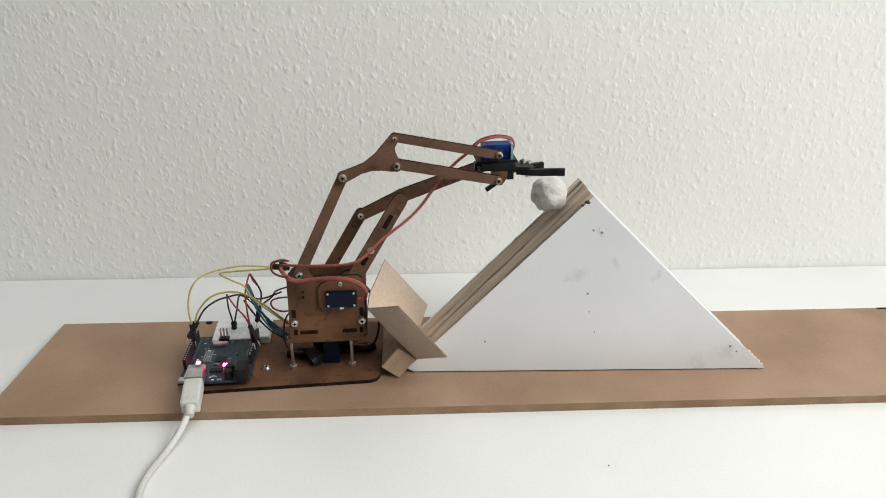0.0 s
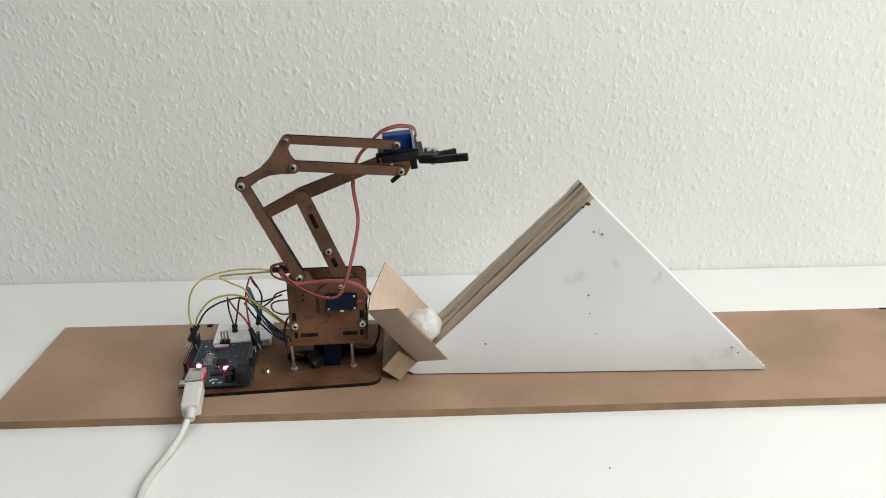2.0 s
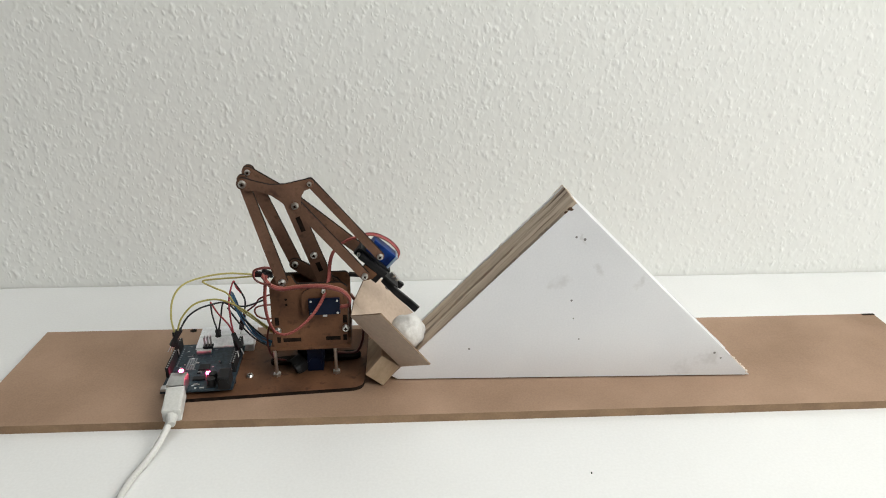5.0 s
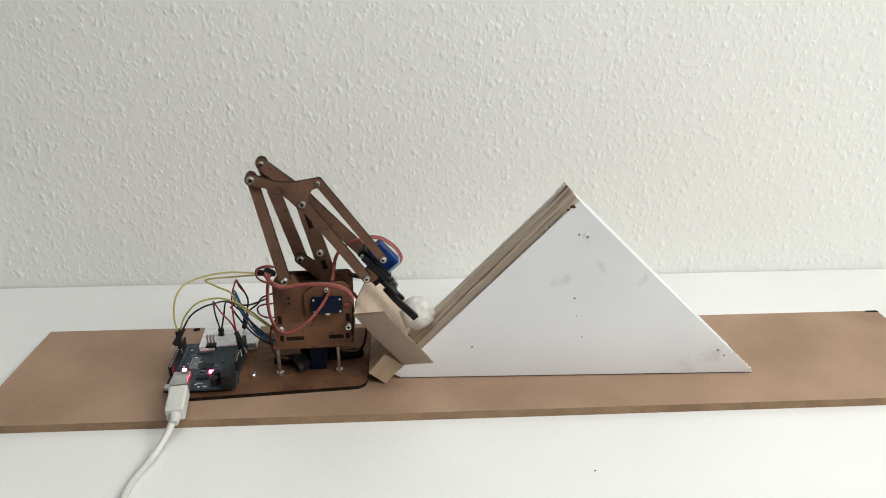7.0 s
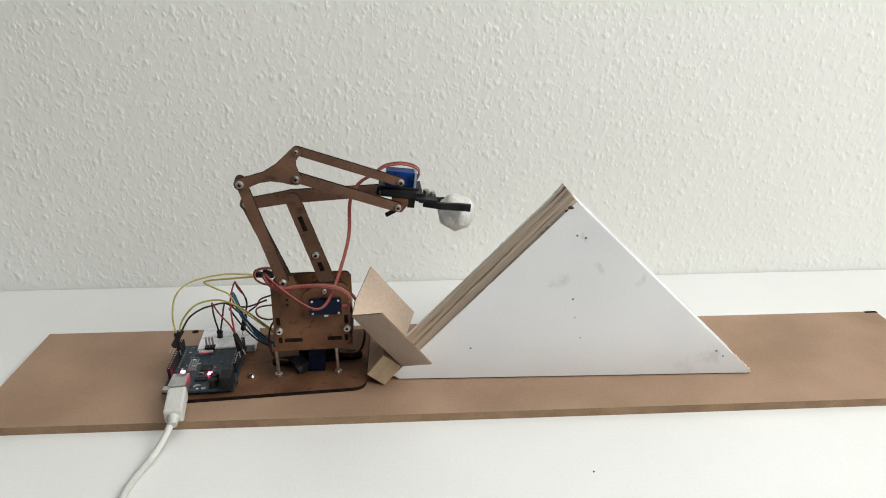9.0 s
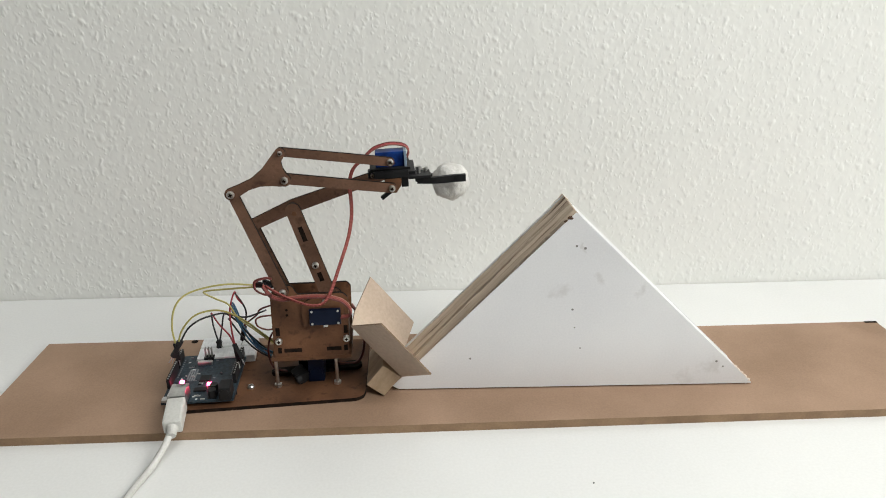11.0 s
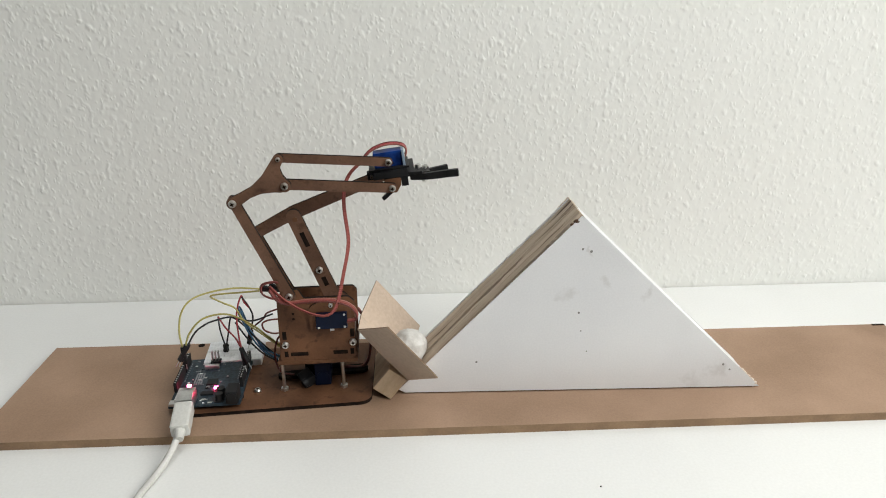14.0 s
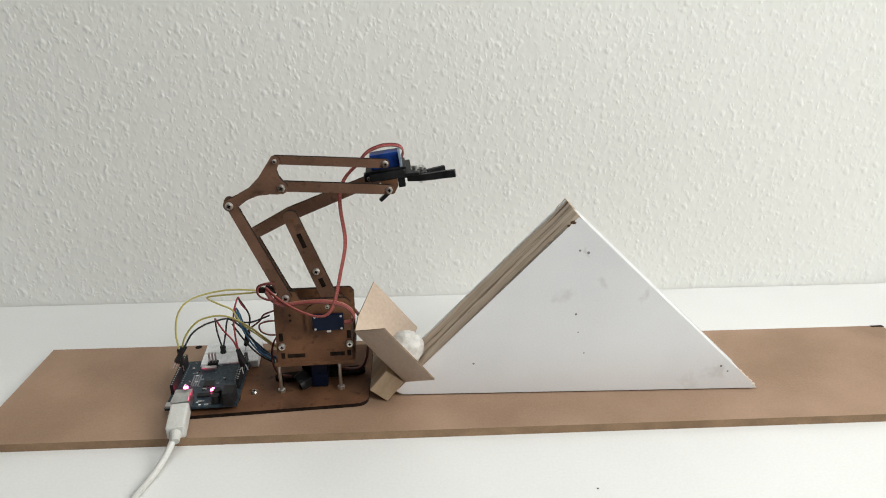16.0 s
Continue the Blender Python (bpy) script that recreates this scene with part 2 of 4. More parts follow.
def mesh_of(bm, name, material, edge=None):
    bmesh.ops.recalc_face_normals(bm, faces=bm.faces)
    me = bpy.data.meshes.new(name)
    bm.to_mesh(me)
    bm.free()
    me.materials.append(material)
    if edge:
        me.materials.append(edge)
    return me


def part(name, bm, material, parent=None, label="", edge=None, m=None):
    ob = new(name, mesh_of(bm, name, material, edge))
    ob.parent = parent
    if m is not None:
        ob.matrix_basis = m
    return tagged(ob, label)


def smooth(ob):
    for f in ob.data.polygons:
        f.use_smooth = True
    return ob


def box(x0, x1, y0, y1, z0, z1, bevel=0.0, bm=None, m=None):
    bm = bm or bmesh.new()
    r = bmesh.ops.create_cube(bm, size=1.0, matrix=Matrix.Translation(((x0 + x1) / 2, (y0 + y1) / 2, (z0 + z1) / 2)) @ Matrix.Diagonal((x1 - x0, y1 - y0, z1 - z0, 1)))
    vs = r["verts"]
    if m is not None:
        bmesh.ops.transform(bm, matrix=m, verts=vs)
    if bevel:
        es = list({e for v in vs for e in v.link_edges})
        bmesh.ops.bevel(bm, geom=es, offset=bevel, segments=2, affect="EDGES", profile=0.6)
    return bm


def slab(outline, y0, y1, bm=None):
    """A plate in the xz plane, from y0 to y1; its rim takes the second material."""
    bm = bm or bmesh.new()
    front = [bm.verts.new((x, y0, z)) for x, z in outline]
    back = [bm.verts.new((x, y1, z)) for x, z in outline]
    n = len(outline)
    bm.faces.new(front)
    bm.faces.new(list(reversed(back)))
    for i in range(n):
        f = bm.faces.new((front[i], back[i], back[(i + 1) % n], front[(i + 1) % n]))
        f.material_index = 1
    return bm


def rounded(points, radii, steps=5):
    """A closed outline with rounded corners."""
    out, n = [], len(points)
    for i in range(n):
        a, b, c = Vector(points[i - 1]), Vector(points[i]), Vector(points[(i + 1) % n])
        r = radii[i] if hasattr(radii, "__len__") else radii
        u, v = (a - b).normalized(), (c - b).normalized()
        if r <= 0:
            out.append(tuple(b))
            continue
        ang = u.angle(v)
        d = min(r / math.tan(ang / 2), (a - b).length * 0.49, (c - b).length * 0.49)
        p, q = b + u * d, b + v * d
        for k in range(steps + 1):
            t = k / steps
            w = p * (1 - t) ** 2 + b * 2 * t * (1 - t) + q * t ** 2
            out.append(tuple(w))
    return out


def bar(a, b, w0, w1, steps=8):
    """Outline of a link with round ends about a and b, of half widths w0 and w1."""
    a, b = Vector(a), Vector(b)
    th = math.atan2((b - a).y, (b - a).x)
    out = []
    for k in range(steps + 1):
        t = th - math.pi / 2 + math.pi * k / steps
        out.append((b.x + w1 * math.cos(t), b.y + w1 * math.sin(t)))
    for k in range(steps + 1):
        t = th + math.pi / 2 + math.pi * k / steps
        out.append((a.x + w0 * math.cos(t), a.y + w0 * math.sin(t)))
    return out


def rod(a, b, r, seg=14, bm=None, r2=None):
    bm = bm or bmesh.new()
    a, b = Vector(a), Vector(b)
    m = Matrix.Translation((a + b) / 2) @ (b - a).to_track_quat("Z", "Y").to_matrix().to_4x4()
    bmesh.ops.create_cone(bm, cap_ends=True, segments=seg, radius1=r, radius2=r if r2 is None else r2, depth=(b - a).length, matrix=m)
    return bm


def spline(points, per=6):
    """Points of a smooth curve through the given ones."""
    p = [Vector(q) for q in points]
    p = [2 * p[0] - p[1]] + p + [2 * p[-1] - p[-2]]
    out = []
    for i in range(1, len(p) - 2):
        for k in range(per):
            t = k / per
            out.append(0.5 * (2 * p[i] + (p[i + 1] - p[i - 1]) * t + (2 * p[i - 1] - 5 * p[i] + 4 * p[i + 1] - p[i + 2]) * t * t + (3 * p[i] - p[i - 1] - 3 * p[i + 1] + p[i + 2]) * t ** 3))
    out.append(p[-2])
    return out


def tube(points, r, seg=8, bm=None):
    bm = bm or bmesh.new()
    rings, up = [], Vector((0.13, 0.31, 0.94))
    for i, p in enumerate(points):
        d = (points[min(i + 1, len(points) - 1)] - points[max(i - 1, 0)]).normalized()
        s = d.cross(up)
        s = s.normalized() if s.length > 1e-4 else d.orthogonal().normalized()
        q = s.cross(d)
        up = q
        rings.append([bm.verts.new(p + r * (s * math.cos(2 * math.pi * k / seg) + q * math.sin(2 * math.pi * k / seg))) for k in range(seg)])
    for a, b in zip(rings, rings[1:]):
        for k in range(seg):
            bm.faces.new((a[k], a[(k + 1) % seg], b[(k + 1) % seg], b[k])).smooth = True
    bm.faces.new(rings[0])
    bm.faces.new(list(reversed(rings[-1])))
    return bm


def screw(parent, x, y, z, r=0.0027, down=False):
    """A pan-head machine screw with a cross recess; its head faces the front."""
    bm = bmesh.new()
    rod((0, 0.0012, 0), (0, 0, 0), r, 18, bm)
    rod((0, 0, 0), (0, -0.0012, 0), r, 18, bm, r2=r * 0.72)
    head = part("screw", bm, STEEL, parent, "zinc-plated cross-head screw", m=pose(x, y, z, -90 if down else 0, 0, 0))
    bm = box(-r * 0.5, r * 0.5, -0.0014, -0.0011, -r * 0.15, r * 0.15)
    box(-r * 0.15, r * 0.15, -0.00141, -0.0011, -r * 0.5, r * 0.5, bm=bm)
    rod((0, -0.00125, 0), (0, -0.0011, 0), r * 0.34, 8, bm)
    part("recess", bm, CHAR, head)
    return head

# ---- the room ----
TOP = 0.0067      # top of the fibreboard plank


def structure(name, bm, material, label, category):
    return tagged(part(name, bm, material), label, category, kind="structure")


structure("wall_north", box(-3.2, 1.25, 0.067, 0.20, -0.75, 1.8), WALL, "white woodchip wallpaper wall behind the table", "wall")
bm = box(1.25, 1.40, -4.0, 0.2, -0.75, 0.60)
box(1.25, 1.40, -4.0, 0.2, 1.65, 1.8, bm=bm)
box(1.25, 1.40, -0.45, 0.2, 0.60, 1.65, bm=bm)
box(1.25, 1.40, -4.0, -1.49, 0.60, 1.65, bm=bm)
structure("wall_east", bm, PAINT, "white painted wall with a window opening", "wall")
# unseen sides of the room, added dark so little fill reaches front faces
structure("wall_west", box(-3.35, -3.2, -4.0, 0.2, -0.75, 1.8), DARKSHELL, "unseen dark wall added to cut bounced light", "wall")
structure("wall_south", box(-3.35, 1.40, -4.15, -4.0, -0.75, 1.8), DARKSHELL, "unseen dark wall added to cut bounced light", "wall")
structure("floor", box(-3.35, 1.40, -4.15, 0.2, -0.85, -0.75), OAKFLOOR, "brown wooden floorboards", "floor")
bm = box(-3.35, 1.40, -4.15, -1.32, 1.8, 1.9)
box(-3.35, 1.40, -0.32, 0.2, 1.8, 1.9, bm=bm)
box(-3.35, -0.2, -1.32, -0.32, 1.8, 1.9, bm=bm)
box(1.0, 1.40, -1.32, -0.32, 1.8, 1.9, bm=bm)
# added out of view; dark against bounce, open where the top lamp hangs
structure("ceiling", bm, DARKSHELL, "unseen dark ceiling added with an opening for the top light", "ceiling")

table = tagged(new("table"), "white smooth tabletop pushed against the wall", "table")
part("tabletop", box(-0.95, 0.95, -0.42, 0.0655, -0.028, 0.0, 0.002), TABLE, table)
for x, y in ((-0.88, -0.37), (0.88, -0.37), (-0.88, 0.0), (0.88, 0.0)):
    part("leg", box(x - 0.025, x + 0.025, y - 0.025, y + 0.025, -0.75, -0.028, 0.003), PAINT, table)

# ---- the plank that carries everything ----
plank = tagged(new("plank"), "long raw brown fibreboard plank lying on the table", "board")
bm = slab([(-0.3221, -0.1766), (0.4379, -0.1766), (0.4379, -0.0408), (-0.3221, -0.0408)], 0.0, TOP)
bmesh.ops.transform(bm, matrix=Matrix(((1, 0, 0, 0), (0, 0, 1, 0), (0, 1, 0, 0), (0, 0, 0, 1))), verts=bm.verts)
part("board", bm, MDF, plank, edge=MDFEDGE)
bm = box(0.4265, 0.4385, -0.0435, -0.0405, 0.0062, 0.0071, 0.0006)
part("chipped_corner", bm, CHAR, plank, "dark chipped corner")
bm = rod((-0.193, -0.0440, TOP - 0.0006), (-0.193, -0.0440, TOP + 0.0002), 0.003, 10)
part("stain", bm, CHAR, plank, "small dark stain at the rear edge")

# ---- the ramp: a right-angled wedge sawn from a laminated panel ----
ramp = tagged(new("ramp_wedge"), "right-angled wooden wedge with white faces and a raw sawn ramp", "ramp")
ramp.matrix_basis = pose(-0.0095, -0.1314, TOP, 0, 0, -1.35)
THICK = 0.0415
SKEW = Matrix(((1, -0.062, 0, 0), (0, 1, 0, 0), (0, 0, 1, 0), (0, 0, 0, 1)))     # its cut is not quite square
FOOT, TIP, END = (0.0, 0.0), (0.1309, 0.1473), (0.2822, 0.0)
NOSE = (-0.0050, 0.0042)


def wedge_face(y0, y1):
    bm = slab([NOSE, (FOOT[0], 0.0013), (END[0], 0.0013), TIP], y0, y1)
    for f in bm.faces:
        f.material_index = 0
    bmesh.ops.transform(bm, matrix=SKEW, verts=bm.verts)
    return bm


part("front_face", wedge_face(0.0, 0.0007), LAMINATE, ramp, "white smudged laminate face")
part("rear_face", wedge_face(THICK - 0.0007, THICK), LAMINATE, ramp, "white laminate face")
# the rough core is built with its ramp along local x
SL = math.degrees(math.atan2(TIP[1] - NOSE[1], TIP[0] - NOSE[0]))
LEN = math.hypot(TIP[0] - NOSE[0], TIP[1] - NOSE[1])
rng = random.Random(4)
strips = [0.0008, 0.0150, 0.0192, 0.0407]
for k in range(3):
    y0, y1 = strips[k] + 0.0001, strips[k + 1] - 0.0001
    bm = bmesh.new()
    n = 46
    top, bot = [], []
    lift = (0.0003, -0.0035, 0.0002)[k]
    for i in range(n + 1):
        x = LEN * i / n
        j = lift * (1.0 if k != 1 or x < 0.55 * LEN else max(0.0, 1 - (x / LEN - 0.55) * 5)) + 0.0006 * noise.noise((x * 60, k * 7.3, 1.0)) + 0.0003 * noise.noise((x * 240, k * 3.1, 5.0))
        top.append((bm.verts.new((x, y0, j - 0.0003)), bm.verts.new((x, (y0 + y1) / 2, j + 0.0003)), bm.verts.new((x, y1, j - 0.0003 + 0.0004 * noise.noise((x * 150, k, 9))))))
        bot.append((bm.verts.new((x, y0, -0.006)), bm.verts.new((x, y1, -0.006))))
    for i in range(n):
        for a in (0, 1):
            bm.faces.new((top[i][a], top[i + 1][a], top[i + 1][a + 1], top[i][a + 1]))
        bm.faces.new((top[i][0], bot[i][0], bot[i + 1][0], top[i + 1][0]))
        bm.faces.new((top[i][2], bot[i][1], bot[i + 1][1], top[i + 1][2]))
    for e in (0, n):
        bm.faces.new((top[e][0], top[e][1], top[e][2], bot[e][1], bot[e][0]))
    strip = part("plank_strip", bm, WOOD, ramp, "rough weathered wood strip", edge=SHADEDWOOD, m=SKEW @ pose(NOSE[0], 0, NOSE[1], 0, -SL, 0))
    # lower middle strip: the crack's shade is painted in with the darker wood
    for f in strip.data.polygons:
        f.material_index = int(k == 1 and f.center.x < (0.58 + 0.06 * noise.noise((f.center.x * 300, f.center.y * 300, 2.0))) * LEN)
bm = slab([(NOSE[0] + 0.009, 0.0), (0.274, 0.0), (0.1309, 0.1375)], 0.0200, THICK - 0.0022)
for f in bm.faces:
    f.material_index = 0
bmesh.ops.transform(bm, matrix=SKEW, verts=bm.verts)
part("core", bm, WOOD, ramp, "hidden wooden core")
for x, r in ((0.046, 0.0007), (0.049, 0.0005), (0.078, 0.0006), (0.104, 0.0008), (0.1065, 0.0006), (0.122, 0.0006), (0.139, 0.0009), (0.151, 0.0005), (0.166, 0.0008), (0.171, 0.0010)):
    bm = bmesh.new()
    bmesh.ops.create_icosphere(bm, subdivisions=1, radius=r, matrix=Matrix.Translation((x, -0.0002, -0.0006)) @ Matrix.Diagonal((2.0, 0.7, 1.0, 1)))
    part("splinter", bm, WOOD, ramp, m=SKEW @ pose(NOSE[0], 0, NOSE[1], 0, -SL, 0))
# white band on the far slope, with a chipped end
a, b = Vector((TIP[0], 0, TIP[1])), Vector((END[0], 0, END[1]))
d = (b - a).normalized()
up = Vector((-d.z, 0, d.x)) if d.x > 0 else Vector((d.z, 0, -d.x))
bm = slab([(a.x + up.x * t + d.x * s, a.z + up.z * t + d.z * s) for s, t in ((0.004, -0.004), (0.208, -0.003), (0.2095, 0.0004), (0.004, 0.0005))], 0.0009, THICK - 0.0009)
for f in bm.faces:
    f.material_index = 0
bmesh.ops.transform(bm, matrix=SKEW, verts=bm.verts)
part("edge_band", bm, LAMINATE, ramp, "white laminate edge band")
bm = bmesh.new()
for k in range(14):
    s = 0.186 + 0.0017 * k
    p = a + d * s + up * 0.0006
    r = 0.0007 + 0.0012 * rng.random()
    bmesh.ops.create_icosphere(bm, subdivisions=1, radius=r, matrix=Matrix.Translation((p.x, 0.001 + 0.003 * rng.random(), p.z)))
part("splintered_edge", bm, SPLINTER, ramp, "splintered bare wood at the tip")
for x, z, r in ((0.1275, 0.1430, 0.0021), (0.1245, 0.1405, 0.0015)):
    bm = bmesh.new()
    bmesh.ops.create_icosphere(bm, subdivisions=2, radius=r, matrix=Matrix.Translation((x, 0.0008, z)) @ Matrix.Diagonal((1.3, 0.5, 0.8, 1)))
    part("chip", bm, RUST, ramp, "dark chipped spot below the ridge")
for x, z, r in ((0.056, 0.0281, 0.0009), (0.1333, 0.0696, 0.0009), (0.1359, 0.054, 0.0006), (0.1415, 0.0359, 0.0006), (0.133, 0.1216, 0.0009), (0.1394, 0.1197, 0.0011), (0.2507, 0.0219, 0.0010), (0.2565, 0.0171, 0.0008)):
    bm = rod((x, 0.0001, z), (x, -0.0001, z), r, 9)
    part("speck", bm, STAIN, ramp, "small dark speck")

# ---- the catch tray at the ramp's foot ----
tray = tagged(new("catch_tray"), "folded brown cardboard catch tray at the foot of the ramp", "tray")


def sheet(p, q, r, s, thick, n=8):
    """A flat sheet of card p-q-r-s, a little wavy."""
    bm = bmesh.new()
    p, q, r, s = (Vector(v) for v in (p, q, r, s))
    nrm = (q - p).cross(s - p).normalized()
    rows = [[], []]
    for side in (0, 1):
        for i in range(n + 1):
            line = []
            for j in range(n + 1):
                u, v = i / n, j / n
                w = p * (1 - u) * (1 - v) + q * u * (1 - v) + r * u * v + s * (1 - u) * v
                w += nrm * (0.0006 * math.sin(3.1 * u + 1.7 * v) + (side - 0.5) * thick)
                line.append(bm.verts.new(w))
            rows[side].append(line)
    for side in (0, 1):
        for i in range(n):
            for j in range(n):
                g = rows[side]
                bm.faces.new((g[i][j], g[i + 1][j], g[i + 1][j + 1], g[i][j + 1]))
    rim = [(i, 0) for i in range(n)] + [(n, j) for j in range(n)] + [(i, n) for i in range(n, 0, -1)] + [(0, j) for j in range(n, 0, -1)]
    for (a, b), (c, d) in zip(rim, rim[1:] + rim[:1]):
        bm.faces.new((rows[0][a][b], rows[0][c][d], rows[1][c][d], rows[1][a][b])).material_index = 1
    return bm


F1, F2 = (-0.0434, -0.138, 0.0692), (-0.0067, -0.138, 0.0240)
B1, B2 = (-0.0450, -0.098, 0.0590), (-0.0078, -0.098, 0.0160)
part("stop_plate", sheet(F1, F2, B2, B1, 0.0011), CARD, tray, edge=CARDEDGE)
part("front_flap", sheet(F1, F2, (0.0149, -0.162, 0.0397), (-0.0195, -0.162, 0.0839), 0.0011), CARD, tray, "front cardboard flap folded outwards", edge=CARDEDGE)
part("rear_flap", sheet(B1, B2, (0.0035, -0.066, 0.0325), (-0.0328, -0.066, 0.0763), 0.0011), CARD, tray, "rear cardboard flap folded outwards", edge=CARDEDGE)

block = tagged(part("wooden_block", box(0.0, 0.0215, 0.0, 0.050, 0.0, 0.0172, 0.0007), PINE, m=pose(-0.0212, -0.1385, TOP, 0, -51.5, 0)), "small pale wooden block propping the cardboard tray", "block")

# ---- the taped ball ----
bm = bmesh.new()
bmesh.ops.create_icosphere(bm, subdivisions=4, radius=0.0137)
for v in bm.verts:
    c = v.co.normalized()
    k = noise.noise(c * 2.1 + Vector((3, 1, 7))) * 0.0022 - abs(noise.noise(c * 3.2 + Vector((1, 5, 2)))) * 0.0022 - abs(noise.noise(c * 7.0)) * 0.0009 + noise.noise(c * 17) * 0.00025
    v.co = c * (0.0141 + 0.75 * k - 0.0005 * max(0.0, 1 - abs(c.dot(Vector((0.35, 0.1, 0.93))) - 0.25) * 26) - 0.0005 * max(0.0, 1 - abs(c.dot(Vector((-0.75, -0.3, 0.58))) - 0.1) * 24))
ball = smooth(part("ball", bm, TAPE))
tagged(ball, "crumpled white ball wrapped in masking tape", "ball")

# ---- the robot arm ----
robot = tagged(new("robot_arm"), "laser-cut brown fibreboard robot arm with blue servos and black gripper", "robot arm")
robot.matrix_basis = pose(-0.08, -0.10, 0, 0, 0, 2.5)
S, A0 = Vector((0.02025, 0.0744)), Vector((-0.01344, 0.0980))     # shoulder and rear pivot, in the arm's plane
YN = -0.0375                                                      # plane of the near linkage

# base plate with rounded corners, lying on the plank
bm = slab(rounded([(-0.100, -0.0500), (0.0425, -0.0455), (0.0460, 0.046), (-0.099, 0.042)], [0.004, 0.011, 0.011, 0.004]), TOP, TOP + 0.003)
bmesh.ops.transform(bm, matrix=Matrix(((1, 0, 0, 0), (0, 0, 1, 0), (0, 1, 0, 0), (0, 0, 0, 1))), verts=bm.verts)
base_plate = part("base_plate", bm, PLY, robot, "brown fibreboard base plate with rounded corners", edge=CHAR)
BASE = TOP + 0.003
screw(base_plate, -0.0475, -0.0235, BASE + 0.0012, 0.0028, True)
for x, y in ((-0.0262, -0.0232), (0.0205, -0.0232), (-0.0230, 0.018), (0.0225, 0.018)):
    bm = rod((x, y, BASE), (x, y, 0.0382), 0.0014, 12)
    rod((x, y, BASE), (x, y, BASE + 0.0022), 0.0031, 6, bm)
    rod((x, y, 0.0355), (x, y, 0.0380), 0.0029, 6, bm)
    part("standoff_bolt", bm, STEEL, robot, "zinc-plated bolt with nuts")

# base servo under the body
bm = box(-0.0022, 0.0102, -0.0205, 0.010, 0.0105, 0.0345, 0.0006)
base_servo = part("base_servo", bm, NAVY, robot, "dark blue servo under the body")
part("flange", box(-0.0075, 0.0155, -0.0195, 0.010, 0.0290, 0.0312, 0.0004), RUBBER, base_servo)
part("gear_housing", rod((0.004, -0.0205, 0.0180), (0.004, -0.0212, 0.0180), 0.0050, 18), NAVY, base_servo)
bm = box(-0.0052, 0.0052, -0.0062, 0.0062, -0.0045, 0.0045, 0.0012, m=pose(-0.0088, -0.0165, 0.0152, 12, -24, 28))
rod((-0.0115, -0.0235, 0.0140), (-0.0085, -0.0215, 0.0150), 0.0036, 12, bm)
part("lead_clamp", bm, RUBBER, base_servo, "black clamp on the servo lead")
bm = box(-0.0125, 0.0170, 0.000, 0.012, 0.0122, 0.0290, 0.002)
part("gear_case", bm, RUBBER, base_servo, "black gear case in the shade")
bm = slab(bar((-0.029, -0.001), (0.034, 0.004), 0.0045, 0.0055), 0.0102, 0.0128)
bmesh.ops.transform(bm, matrix=pose(0, -0.004, 0, 0, 0, 0) @ Matrix(((1, 0, 0, 0), (0, 0, 1, 0), (0, 1, 0, 0), (0, 0, 0, 1))), verts=bm.verts)
part("collar", bm, CHAR, robot, "dark collar round the base servo")

# body: two side plates, a floor plate and a rear cross plate
FP = -0.0330
bm = slab(rounded([(-0.0250, 0.0415), (0.0318, 0.0415), (0.0328, 0.0900), (0.0290, 0.0938), (-0.0040, 0.0938), (-0.0075, 0.1010), (-0.0190, 0.1010), (-0.0238, 0.0940)], [0.002, 0.002, 0.002, 0.004, 0.002, 0.003, 0.004, 0.003]), FP, FP + 0.003)
near_plate = part("near_side_plate", bm, PLY, robot, "brown fibreboard side plate with burnt slots", edge=CHAR)
for x0, x1, z0, z1 in ((-0.0172, -0.0040, 0.0455, 0.0487), (0.0150, 0.0260, 0.0455, 0.0487), (-0.0222, -0.0192, 0.0600, 0.0668), (0.0286, 0.0316, 0.0600, 0.0668), (-0.0218, -0.0190, 0.0450, 0.0498), (0.0280, 0.0308, 0.0450, 0.0498)):
    part("slot", box(x0, x1, FP - 0.0002, FP + 0.001, z0, z1), CHAR, near_plate)
for x, z in ((-0.0127, 0.0815), (-0.0127, 0.0772)):
    part("hole", rod((x, FP - 0.0002, z), (x, FP + 0.001, z), 0.0010, 10), CHAR, near_plate)
screw(near_plate, -0.0205, FP - 0.0012, 0.0556, 0.0028)
screw(near_plate, 0.0303, FP - 0.0012, 0.0556, 0.0028)
# collar round the servo, one layer proud of the plate
bm = slab(rounded([(-0.001, 0.0675), (0.0300, 0.0675), (0.0300, 0.0895), (0.0095, 0.0920), (-0.001, 0.0880)], [0.004, 0.003, 0.006, 0.012, 0.010]), FP - 0.0022, FP - 0.0001)
part("servo_collar", bm, PLY, near_plate, "raised fibreboard collar", edge=CHAR)
near_servo = part("near_servo", box(0.0040, 0.0272, FP - 0.0046, FP + 0.020, 0.0698, 0.0828, 0.0005), NAVY, robot, "dark blue servo let into the side plate")
for x, z in ((0.0060, 0.0713), (0.0253, 0.0713), (0.0060, 0.0814), (0.0253, 0.0814)):
    part("rivet", rod((x, FP - 0.0046, z), (x, FP - 0.0051, z), 0.0009, 8), SILVER, near_servo)
screw(near_servo, 0.0157, FP - 0.0034, 0.0888, 0.0017)
part("moulded_lug", box(0.0142, 0.0172, FP - 0.0042, FP - 0.002, 0.0679, 0.0700, 0.0003), SILVER, near_servo)
FR = 0.0080
